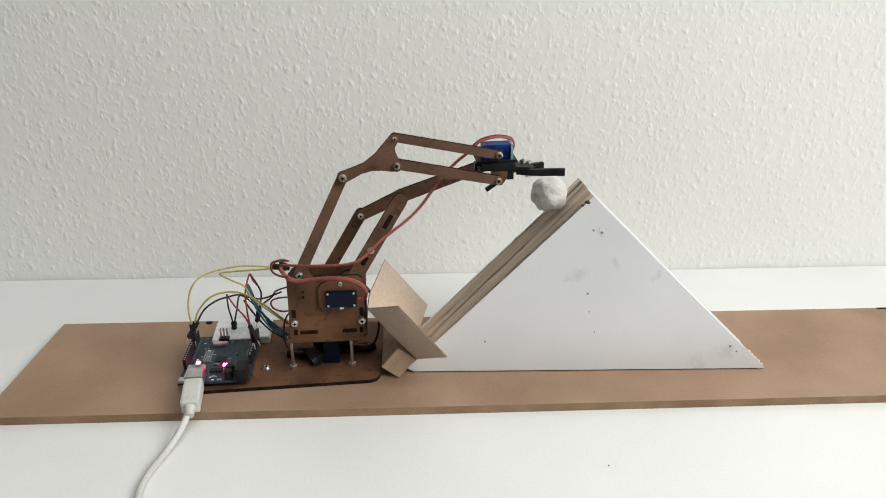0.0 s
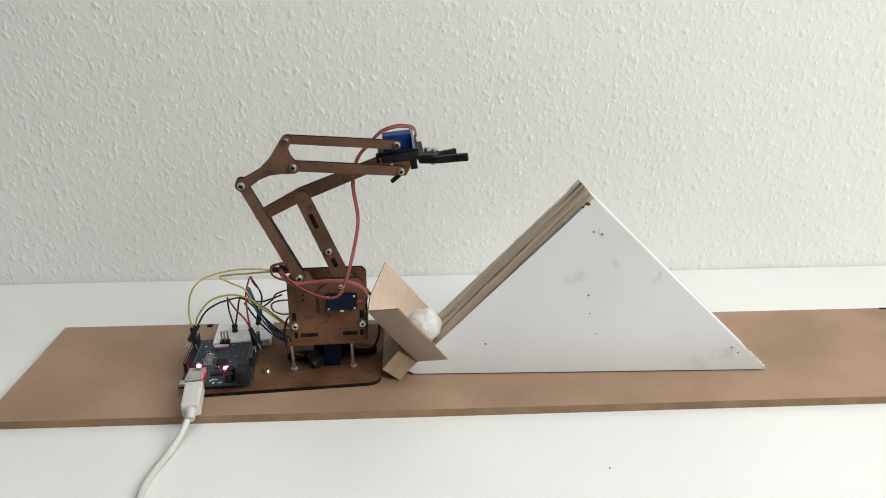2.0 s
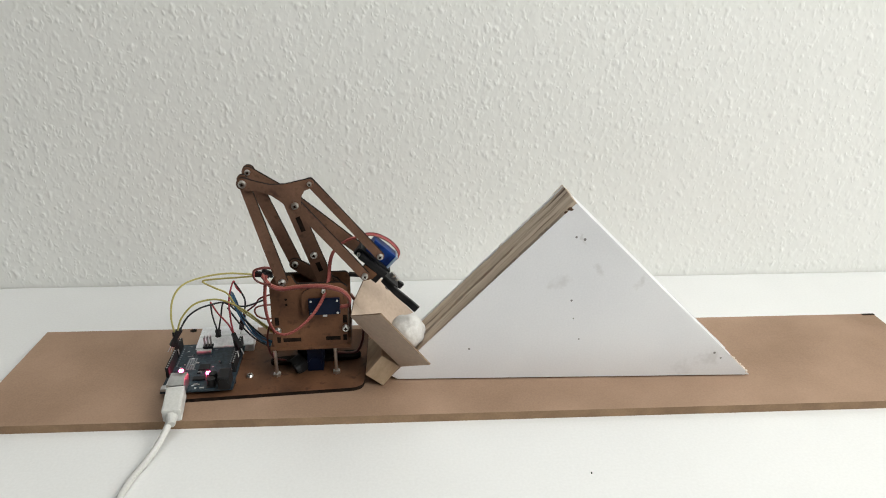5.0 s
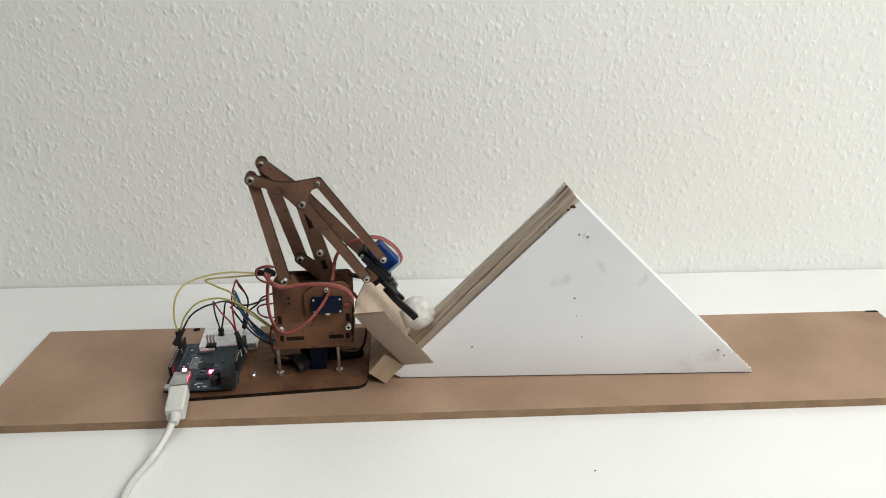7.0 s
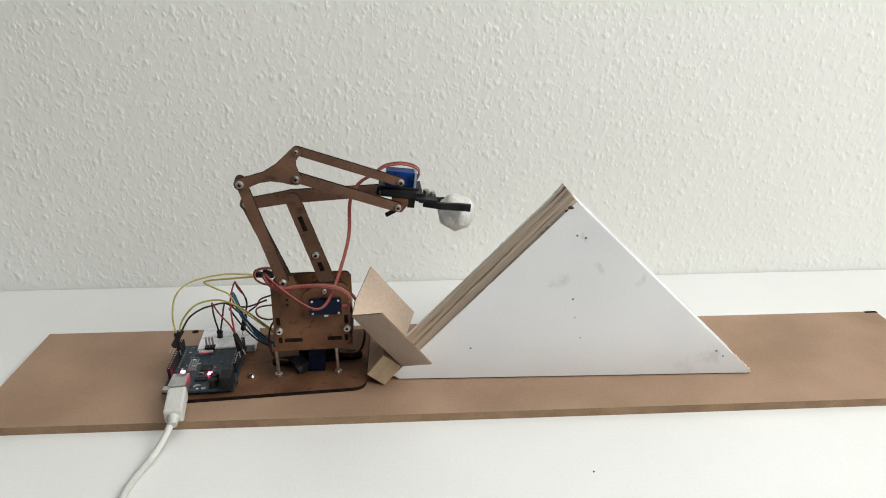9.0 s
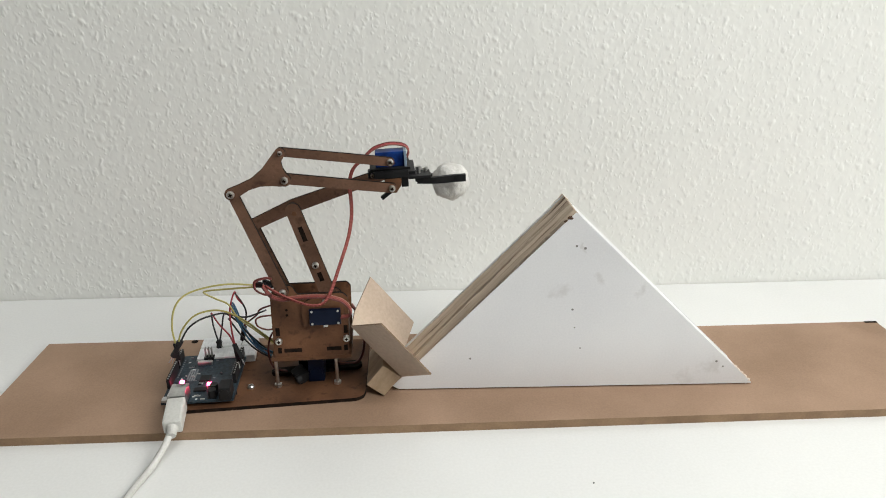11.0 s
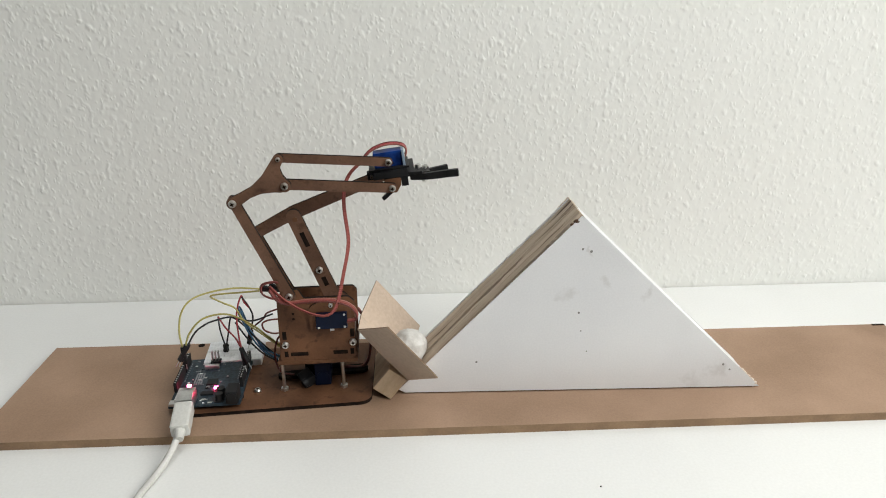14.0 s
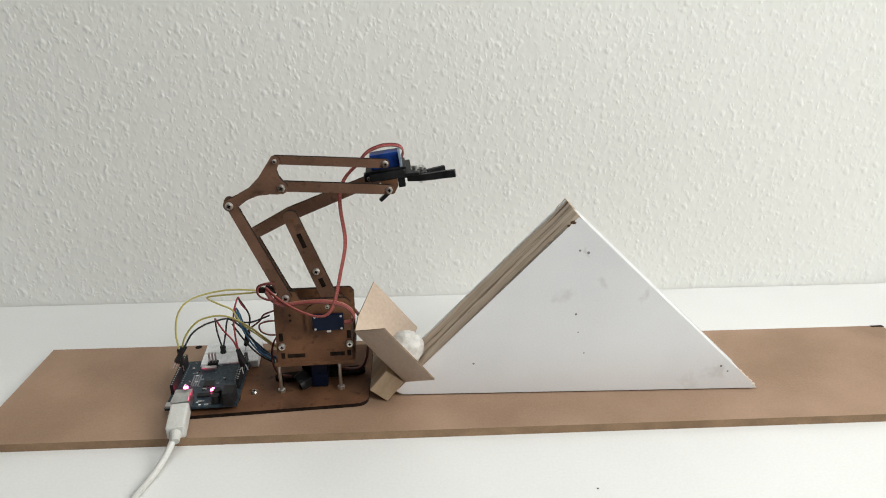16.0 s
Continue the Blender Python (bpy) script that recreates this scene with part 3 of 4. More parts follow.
bm = slab(rounded([(-0.0262, 0.0390), (0.0330, 0.0390), (0.0335, 0.0800), (0.0305, 0.0836), (-0.0245, 0.0836)], [0.002, 0.002, 0.002, 0.003, 0.004]), FR, FR + 0.003)
part("far_side_plate", bm, PLY, robot, "brown fibreboard side plate", edge=CHAR)
far_servo = part("far_servo", box(0.0060, 0.0290, FR - 0.008, FR + 0.012, 0.0580, 0.0705, 0.0005), NAVY, robot, "dark blue servo in the far side plate")
part("body_floor", box(-0.0262, 0.0335, FP + 0.003, FR, 0.0420, 0.0450, 0.0003), PLY, robot, "fibreboard floor plate of the body")
bm = box(-0.0275, 0.0335, FP - 0.0004, FR + 0.0035, 0.0380, 0.0413, 0.0004)
part("turntable_plate", bm, PLY, robot, "fibreboard plate on the bolts")
part("rear_cross_plate", box(-0.0238, -0.0208, FP + 0.003, FR, 0.0450, 0.0830, 0.0003), PLY, robot, "fibreboard cross plate")
part("front_cross_plate", box(0.0285, 0.0315, FP + 0.003, FR, 0.0450, 0.0660, 0.0003), PLY, robot, "fibreboard cross plate")

# fixed cables on the body
LOOP = [(-0.0263, 0.1068), (-0.0210, 0.0990), (-0.0130, 0.0962), (-0.0016, 0.0974), (0.0147, 0.0978), (0.0288, 0.0940), (0.0351, 0.0868), (0.0345, 0.0812), (0.0280, 0.0795)]
for k, c in enumerate(("orange", "cable", "darkred")):
    pts = [Vector((x - 0.0003 * k, -0.0405 - 0.0008 * k - 0.003 * math.sin(2.6 * i / 8), z - 0.0008 * k)) for i, (x, z) in enumerate(LOOP)]
    part("servo_cable", tube(spline(pts), 0.00065), WIRES[c], robot, {"orange": "orange", "cable": "red", "darkred": "brown"}[c] + " servo wire looped over the side plate")
pts = [Vector(p) for p in ((0.0330, 0.010, 0.062), (0.0400, 0.006, 0.052), (0.0425, 0.004, 0.036), (0.0405, 0.002, 0.020), (0.034, 0.0, 0.0125), (0.020, 0.0, 0.0130))]
for k, c in enumerate(("darkred", "orange")):
    part("servo_cable", tube(spline([p + Vector((0, 0.0015 * k, 0.0002 * k)) for p in pts]), 0.0011), WIRES[c], robot, "brown servo wire hanging beside the body")
pts = [Vector(p) for p in ((-0.018, 0.004, 0.052), (-0.030, -0.004, 0.047), (-0.0335, -0.010, 0.034), (-0.030, -0.012, 0.020), (-0.020, -0.010, 0.015))]
part("servo_cable", tube(spline(pts), 0.0008), WIRES["darkred"], robot, "brown servo wire under the body")
# the connector bundle at the upper rear corner
for k, (x, z, c) in enumerate(((-0.0285, 0.1062, "black"), (-0.0258, 0.1040, "black"), (-0.0238, 0.1058, "black"))):
    bm = box(-0.0038, 0.0038, -0.0012, 0.0012, -0.0012, 0.0012, 0.0003)
    part("connector", bm, RUBBER, robot, "black plug housing", m=pose(x, -0.0385 + 0.0016 * k, z, 20, 8 + 14 * k, 14 * k - 10))
for k, c in enumerate(("red", "orange", "darkred")):
    pts = [Vector(p) + Vector((0, -0.001 * k, 0.0007 * k)) for p in ((-0.0205, -0.036, 0.1085), (-0.0245, -0.040, 0.1110), (-0.0315, -0.0405, 0.1090), (-0.0318, -0.041, 0.1030), (-0.0265, -0.042, 0.0995), (-0.0200, -0.042, 0.0985))]
    part("servo_cable", tube(spline(pts), 0.0007), WIRES[c], robot, "servo wire curled at the plugs")


def flap_arm(name, outline, y, thick, label):
    return part(name, slab(outline, y, y + thick), ARM, robot, label, edge=CHAR)


LA, L13, L12, LN, LG, LT = 0.0809, 0.0378, 0.0450, 0.0734, 0.0191, 0.0739
KA = 24.50
# rear link: pivot at the origin, along local x
rear_link = flap_arm("rear_link", bar((0, 0), (LA, 0), 0.0042, 0.0036), YN, 0.003, "straight brown rear link")
screw(rear_link, 0, YN - 0.0012, 0, 0.0027)
# elbow triangle: origin at its rear joint, elbow joint along local x
J2 = (L12 * math.cos(radians(KA)), L12 * math.sin(radians(KA)))
tri = []
for k in range(9):
    t = radians(112 + 190 * k / 8)
    tri.append((0.0042 * math.cos(t), 0.0042 * math.sin(t)))
low = [(0.006, -0.0026), (0.013, -0.0003), (0.021, 0.0001), (0.029, -0.0017), (0.034, -0.0036)]
tri += low
for k in range(7):
    t = radians(-125 + 175 * k / 6)
    tri.append((L13 + 0.0045 * math.cos(t), 0.0045 * math.sin(t)))
tri += [(L13 + 0.0016, 0.0080), (L13 + 0.0018, 0.0125)]
for k in range(7):
    t = radians(-20 + 150 * k / 6)
    tri.append((J2[0] + 0.0035 * math.cos(t), J2[1] + 0.0035 * math.sin(t)))
tri += [(0.0325, 0.0166), (0.0255, 0.0112), (0.0165, 0.0068), (0.0070, 0.0050)]
elbow = flap_arm("elbow_triangle", tri, YN - 0.0033, 0.003, "brown triangular elbow plate")
screw(elbow, 0, YN - 0.0045, 0, 0.0027)
screw(elbow, L13, YN - 0.0045, 0, 0.0026)
screw(elbow, J2[0], YN - 0.0045, J2[1], 0.0016)
# the two parallel bars to the gripper
lower_bar = flap_arm("lower_bar", bar((0, 0), (LN, 0), 0.0037, 0.0034), YN, 0.003, "lower brown bar of the forearm")
upper_bar = flap_arm("upper_bar", bar((0, 0), (LT, 0), 0.0030, 0.0031), YN - 0.0002, 0.003, "upper brown bar of the forearm")
screw(lower_bar, LN, YN - 0.0012, 0, 0.0024)
screw(upper_bar, LT, YN - 0.0014, 0, 0.0024)
# main arm: two plates with cross pieces, pivot at the shoulder
LM = 0.0800
outline = bar((0, 0), (0.0825, 0), 0.0060, 0.0054)
main_arm = flap_arm("main_arm", outline, -0.0150, 0.003, "broad brown main arm with burnt slots")
for x0, x1 in ((0.0570, 0.0690), (0.0225, 0.0300)):
    part("slot", box(x0, x1, -0.0152, -0.0140, -0.0017, 0.0017), CHAR, main_arm)
screw(main_arm, 0.0366, -0.0162, 0.0002, 0.0027)
part("burn_mark", rod((LM, -0.0152, 0), (LM, -0.0140, 0), 0.0019, 12), PLY, main_arm)
# far bar from its rear joint over the elbow to the gripper
REAR = 0.0350
far_bar = flap_arm("far_bar", [(-REAR * math.cos(radians(6)) + p[0], -REAR * math.sin(radians(6)) + p[1]) for p in bar((0, 0), (REAR, 0.0037), 0.0043, 0.0050)], 0.0045, 0.003, "brown far bar of the forearm")
part("front_half", slab(bar((0, 0), (0.0760, 0), 0.0052, 0.0044), 0.0044, 0.0074), ARM, far_bar, edge=CHAR)
screw(far_bar, -REAR * math.cos(radians(6)), 0.0036, -REAR * math.sin(radians(6)), 0.0022)
# lever link and servo lever on the far side
LL, LH = 0.0810, 0.0345
far_link = flap_arm("lever_link", bar((0, 0), (LL, 0), 0.0046, 0.0046), 0.0078, 0.003, "dark brown lever link")
lever = flap_arm("servo_lever", bar((0, 0), (LH, 0), 0.0060, 0.0045), 0.0042, 0.003, "dark brown servo lever")
screw(lever, LH, 0.0033, 0, 0.0026)

# gripper: origin at the lower bar's front screw, local x forward, local z towards the upper screw
gripper = part("gripper", box(-0.0120, 0.0125, YN + 0.0035, YN + 0.030, 0.0062, 0.0112, 0.0006), BLACK, robot, "black acrylic gripper body")
part("side_bracket", slab(rounded([(-0.0050, 0.0060), (0.0072, 0.0060), (0.0068, 0.0010), (0.0030, -0.0046), (-0.0038, -0.0034)], 0.0014), YN + 0.0031, YN + 0.0060), PLY, gripper, "brown bracket plate", edge=CHAR)
part("tab", box(-0.0145, -0.002, YN + 0.0062, YN + 0.0095, -0.0050, -0.0024, 0.0003, m=pose(0.002, 0, 0.0022, 0, -35, 0)), BLACK, gripper)
part("tab", box(0.0070, 0.0120, YN + 0.0062, YN + 0.0092, -0.0015, 0.0058, 0.0003), BLACK, gripper)
part("deck", box(-0.0145, 0.0140, YN + 0.0065, YN + 0.0330, 0.0113, 0.0127, 0.0003), BLACK, gripper)
part("rear_tab", box(-0.0160, -0.0115, YN + 0.0068, YN + 0.013, 0.0060, 0.0116, 0.0004), BLACK, gripper)
part("nose_deck", box(0.0120, 0.0280, YN + 0.0085, YN + 0.0220, 0.0040, 0.0058, 0.0004), BLACK, gripper)
part("nose_deck", box(0.0120, 0.0175, YN + 0.0100, 0.004, 0.0062, 0.0084, 0.0004), BLACK, gripper)
gs = part("gripper_servo", box(-0.0100, 0.0112, YN + 0.0098, YN + 0.0215, 0.0128, 0.0234, 0.0006), BLUE, gripper, "deep blue translucent servo")
part("label", box(-0.0075, 0.0040, YN + 0.0096, YN + 0.0100, 0.0148, 0.0156), NAVY, gs)
part("flange", box(0.0100, 0.0118, YN + 0.0085, YN + 0.0225, 0.0120, 0.0238, 0.0003), FLANGE, gs, "pale bluish edge of the servo case")
part("rear_flange", box(-0.0150, -0.0098, YN + 0.0110, YN + 0.0210, 0.0164, 0.0184, 0.0003), BLUE, gs)
screw(gripper, -0.0130, YN + 0.0060, 0.0084, 0.0014)
for x, y, z, h in ((0.0200, YN + 0.0150, 0.0058, 0.0046), (0.0250, YN + 0.0180, 0.0058, 0.0026)):
    bm = rod((x, y, z), (x, y, z + h), 0.0013, 10)
    rod((x, y, z + h * 0.45), (x, y, z + h), 0.0024, 6, bm)
    part("bolt", bm, STEEL, gripper, "zinc-plated bolt")
bm = rod((0.0240, YN + 0.0150, -0.0025), (0.0240, YN + 0.0150, 0.0055), 0.0013, 10)
rod((0.0240, YN + 0.0150, -0.0025), (0.0240, YN + 0.0150, -0.0008), 0.0026, 6, bm)
part("bolt", bm, STEEL, gripper, "zinc-plated bolt")
# wire over the servo, fixed to it
for k, c in enumerate(("orange", "red", "darkred")):
    pts = [Vector((x, YN + 0.016 + 0.0011 * k, z + 0.0005 * k)) for x, z in ((0.0126, 0.0170), (0.0138, 0.0218), (0.0105, 0.0256), (0.0010, 0.0272), (-0.0090, 0.0252), (-0.0148, 0.0215), (-0.0178, 0.0180))]
    part("wire_over_servo", tube(spline(pts), 0.00065), WIRES[c], gripper, "servo wire arching over the servo")
# fingers: each pivots at its own root
FY = (YN + 0.0075, 0.0020)
fingers = []
for side, y in zip((-1, 1), FY):
    rows = []
    for k in range(9):
        x = (0.0345 if side < 0 else 0.0300) * k / 8
        c = side * (0.0015 * math.sin(math.pi * min(1, x / 0.026)) if x < 0.026 else 0.0)
        rows.append((x, c))
    bm = bmesh.new()
    ring = []
    for x, c in rows:
        h = 0.0019 + 0.0006 * min(1.0, x / 0.02)
        ring.append([bm.verts.new((x, c + dy, dz)) for dy, dz in ((-0.0016, -h), (0.0016, -h), (0.0016, h), (-0.0016, h))])
    for a, b in zip(ring, ring[1:]):
        for k in range(4):
            bm.faces.new((a[k], a[(k + 1) % 4], b[(k + 1) % 4], b[k]))
    bm.faces.new(ring[0])
    bm.faces.new(list(reversed(ring[-1])))
    box(-0.006, 0.010, -0.004, 0.004, 0.0024, 0.0044, 0.0005, bm=bm)
    fingers.append(part("finger", bm, BLACK, gripper, "black acrylic gripper finger"))

# the loose cable from the gripper to the plugs, in short stiff pieces
PIECES, PLEN = 60, 0.0034
cable_pieces = []
for i in range(PIECES):
    bm = bmesh.new()
    for k in range(3):
        y = 0.0011 * (k - 1)
        tube([Vector((-0.0003, y * 0.5, y * 0.62)), Vector((PLEN * 0.5, y * 0.5, y * 0.62)), Vector((PLEN + 0.0003, y * 0.5, y * 0.62))], 0.00062, 10, bm)
    ob = smooth(part("cable_piece", bm, WIRES["cable"], robot))
    cable_pieces.append(ob)

# ---- the microcontroller board ----
PZ = BASE + 0.0032
mcu = tagged(new("microcontroller_board"), "dark blue microcontroller board with glowing red lights beside the robot", "circuit board")
mcu.matrix_basis = pose(-0.1632, -0.1150, PZ, 0, 0, 3.0)
bm = slab(rounded([(-0.0267, -0.0343), (0.0267, -0.0343), (0.0267, 0.0290), (0.0245, 0.0343), (-0.0240, 0.0343), (-0.0267, 0.0320)], 0.0006), 0, 0.0016)
bmesh.ops.transform(bm, matrix=Matrix(((1, 0, 0, 0), (0, 0, 1, 0), (0, 1, 0, 0), (0, 0, 0, 1))), verts=bm.verts)
part("circuit_plate", bm, PCB, mcu, edge=PCB)
for x, y in ((-0.0245, -0.020), (0.0245, -0.020), (-0.0245, 0.030), (0.020, 0.030)):
    part("standoff", rod((x, y, -0.0032), (x, y, 0), 0.0022, 10), RUBBER, mcu)
sock = part("usb_socket", box(-0.0195, -0.0070, -0.0400, -0.0235, 0.0016, 0.0113, 0.0005), SILVER, mcu, "tinned metal plug socket")
part("power_jack", box(0.0165, 0.0255, -0.0358, -0.0222, 0.0016, 0.0125, 0.0010), RUBBER, mcu, "black power jack")
part("jack_barrel", rod((0.0210, -0.0355, 0.0080), (0.0210, -0.0366, 0.0080), 0.0036, 16), RUBBER, mcu)
for x, y0, y1 in ((-0.0253, -0.0150, 0.0125), (-0.0253, 0.0140, 0.0315), (0.0242, -0.0120, 0.0135), (0.0242, 0.0150, 0.0300)):
    head = part("pin_header", box(x - 0.00127, x + 0.00127, y0, y1, 0.0016, 0.0101, 0.0002), RUBBER, mcu, "black pin header")
    n = int((y1 - y0) / 0.00254)
    for i in range(n):
        y = y0 + (i + 0.5) * (y1 - y0) / n
        part("contact", box(x - 0.0005, x + 0.0005, y - 0.0005, y + 0.0005, 0.0099, 0.0102), SILVER, head)
part("chip", box(-0.0040, 0.0040, -0.0075, 0.0005, 0.0016, 0.0030, 0.0002), RUBBER, mcu, "square black chip")
for i in range(8):
    for s in (-1, 1):
        part("chip_leg", box(-0.0034 + 0.00092 * i, -0.0030 + 0.00092 * i, -0.0035 + s * 0.0041 - 0.0005, -0.0035 + s * 0.0041 + 0.0005, 0.0016, 0.0020), SILVER, mcu)
part("crystal", box(-0.0105, 0.0015, 0.0165, 0.0205, 0.0016, 0.0052, 0.0012), SILVER, mcu, "tinned crystal can")
hp = part("programming_header", box(-0.0070, 0.0010, 0.0245, 0.0300, 0.0016, 0.0042, 0.0002), RUBBER, mcu)
for i in range(3):
    for j in range(2):
        part("pin", box(-0.0060 + 0.00254 * i, -0.0053 + 0.00254 * i, 0.0260 + 0.00254 * j, 0.0267 + 0.00254 * j, 0.0042, 0.0125), SILVER, hp)
for x, y, r, h in ((0.0105, -0.0215, 0.0031, 0.0058), (0.0105, -0.0290, 0.0031, 0.0058)):
    cap = part("capacitor", rod((x, y, 0.0022), (x, y, 0.0022 + h), r, 18), RUBBER, mcu, "dark round capacitor")
    part("base", box(x - 0.0033, x + 0.0033, y - 0.0033, y + 0.0033, 0.0016, 0.0023), RUBBER, cap)
part("regulator", box(0.0125, 0.0190, -0.0175, -0.0130, 0.0016, 0.0034, 0.0002), RUBBER, mcu)
part("second_chip", box(-0.0055, 0.0040, -0.0215, -0.0170, 0.0016, 0.0030, 0.0002), RUBBER, mcu)
part("reset_button", box(-0.0262, -0.0205, -0.0340, -0.0285, 0.0016, 0.0038, 0.0003), SILVER, mcu)
rng = random.Random(9)
for i in range(26):
    x, y = rng.uniform(-0.006, 0.022), rng.uniform(-0.033, -0.008)
    w = rng.choice((0.0004, 0.0006, 0.0008))
    part("small_component", box(x - 2 * w, x + 2 * w, y - w, y + w, 0.0016, 0.0022), rng.choice((SILVER, RUBBER, PRINT)), mcu)
for i in range(30):
    x, y = rng.uniform(-0.019, 0.020), rng.uniform(-0.006, 0.031)
    if -0.0045 < x < 0.0045 and y < 0.002 or -0.011 < x < 0.003 and 0.015 < y:
        continue
    w = rng.choice((0.0003, 0.0004, 0.0005))
    part("small_component", box(x - 2.2 * w, x + 2.2 * w, y - w, y + w, 0.0016, 0.0021), rng.choice((SILVER, RUBBER, GREYPRINT, PRINT)), mcu)
for x in (-0.0225, 0.0208, 0.0190):
    for i in range(9):
        part("print_mark", box(x - 0.0005, x + 0.0005, 0.0005 + 0.0032 * i, 0.0022 + 0.0032 * i, 0.00155, 0.00172), GREYPRINT, mcu)
for i in range(4):
    part("print_mark", box(-0.0150 + 0.0018 * i, -0.0138 + 0.0018 * i, -0.0050, 0.0120, 0.00155, 0.00172), GREYPRINT, mcu, "pale printed lettering")
for x, y in ((-0.0172, -0.0072), (0.0045, -0.0120), (0.0068, -0.0126)):
    part("lamp", box(x - 0.0016, x + 0.0016, y - 0.0013, y + 0.0013, 0.0016, 0.0032, 0.0004), RED_GLOW, mcu, "glowing red indicator light")

# ---- the breadboard behind it ----
bread = tagged(new("breadboard"), "small white solderless breadboard behind the circuit board", "breadboard")
bread.matrix_basis = pose(-0.1560, -0.0700, TOP, 0, 0, 5)
part("block", box(-0.0235, 0.0235, -0.0175, 0.0175, 0.0, 0.0092, 0.0008), BREAD, bread)
part("groove", box(-0.0232, 0.0232, -0.0012, 0.0012, 0.0090, 0.00935), PRINT, bread)
bm = bmesh.new()
for i in range(17):
    for j in (-6, -5, -4, -3, -2, 2, 3, 4, 5, 6):
        box(-0.0208 + 0.0026 * i - 0.0005, -0.0208 + 0.0026 * i + 0.0005, 0.00254 * j - 0.0005, 0.00254 * j + 0.0005, 0.0091, 0.00925, bm=bm)
tagged(part("sockets", bm, HOLE, bread, "rows of small square sockets"), kind="stuff")

# ---- the plug and its cable ----
usb = tagged(new("usb_cable"), "pale grey computer cable plugged into the circuit board", "cable")
P = [Vector(p) for p in ((-0.1693, -0.1852, 0.0170), (-0.1703, -0.1940, 0.0125), (-0.1745, -0.2060, 0.0062), (-0.1790, -0.2180, 0.0030), (-0.1821, -0.2300, 0.0026), (-0.1837, -0.2445, 0.0026), (-0.1818, -0.2589, 0.0026), (-0.1770, -0.2754, 0.0026), (-0.1634, -0.3053, 0.0026), (-0.1353, -0.3457, 0.0026), (-0.10, -0.39, 0.0026), (-0.04, -0.405, 0.0026))]
part("cord", tube(spline(P, 8), 0.0024, 12), CABLE, usb)
m = pose(-0.1722, -0.1590, 0.0205, 7, 0, 8)
bm = box(-0.0066, 0.0066, -0.0265, 0.0, -0.0054, 0.0054, 0.0018)
part("plug_body", bm, CABLE, usb, "pale grey moulded plug", m=m)
part("plug_shell", box(-0.0057, 0.0057, 0.0008, 0.0120, -0.0051, 0.0051, 0.0006), SILVER, usb, "metal plug shell", m=m)
part("strain_relief", rod((0, -0.0262, 0), (0.0002, -0.0335, -0.0012), 0.0042, 14, r2=0.0030), CABLE, usb, "ribbed strain relief", m=m)

bm = bmesh.new()
bmesh.ops.create_icosphere(bm, subdivisions=1, radius=0.0006, matrix=Matrix.Translation((0.1200, -0.2376, 0.0005)))
tagged(part("crumb", bm, CHAR), "tiny dark crumb on the white table", "crumb")

# ---- jumper wires ----


def jumper_wire(colour, label, points, ends):
    """S and E: a plug housing at the start or the end."""
    p = [Vector(q) for q in points]
    ob = tagged(new("jumper_wire"), label, "wire", "jumper wires")
    smooth(part("cord", tube(spline(p), 0.00072, 8), WIRES[colour], ob))
    for flag, a, b in (("S", p[0], p[1]), ("E", p[-1], p[-2])):
        if flag in ends:
            turn = (a - b).to_track_quat("Z", "Y").to_matrix().to_4x4()
            part("plug_housing", box(-0.0015, 0.0015, -0.0015, 0.0015, -0.002, 0.0125, 0.0002), RUBBER, ob, "black plug housing", m=Matrix.Translation(a) @ turn)
            part("pin", box(-0.0003, 0.0003, -0.0003, 0.0003, 0.012, 0.018), SILVER, ob, m=Matrix.Translation(a) @ turn)
    return ob


jumper_wire("yellow", "yellow jumper wire arching from the circuit board to the robot", [(-0.1820, -0.1180, 0.0454), (-0.1827, -0.1180, 0.0604), (-0.1790, -0.1180, 0.0766), (-0.1711, -0.1160, 0.0866), (-0.1572, -0.1150, 0.0921), (-0.1370, -0.1150, 0.0953), (-0.1152, -0.1150, 0.0939)], "SE")
jumper_wire("yellow", "yellow jumper wire looping back beside the robot", [(-0.1152, -0.1120, 0.0914), (-0.1325, -0.1120, 0.0902), (-0.1494, -0.1080, 0.0874), (-0.1592, -0.1050, 0.0842), (-0.1519, -0.1000, 0.0759), (-0.1443, -0.0950, 0.0683), (-0.1381, -0.0950, 0.0562), (-0.1245, -0.1000, 0.0474), (-0.1096, -0.1050, 0.0376)], "")
jumper_wire("olive", "olive yellow jumper wire bowing over the circuit board", [(-0.1797, -0.1190, 0.0476), (-0.1750, -0.1180, 0.0594), (-0.1651, -0.1150, 0.0695), (-0.1518, -0.1120, 0.0720), (-0.1410, -0.1100, 0.0688), (-0.1279, -0.1080, 0.0589), (-0.1189, -0.1060, 0.0488), (-0.1085, -0.1060, 0.0390)], "S")
jumper_wire("black", "thin dark jumper wire bowing over the circuit board", [(-0.1787, -0.1170, 0.0472), (-0.1723, -0.1130, 0.0574), (-0.1642, -0.1080, 0.0620), (-0.1574, -0.1000, 0.0612), (-0.1482, -0.0950, 0.0604), (-0.1399, -0.0950, 0.0537), (-0.1281, -0.1000, 0.0423), (-0.1133, -0.1050, 0.0299)], "S")
jumper_wire("red", "red jumper wire dropping to the breadboard header", [(-0.1618, -0.0850, 0.0559), (-0.1553, -0.0900, 0.0480), (-0.1453, -0.1000, 0.0431), (-0.1399, -0.1070, 0.0370)], "E")
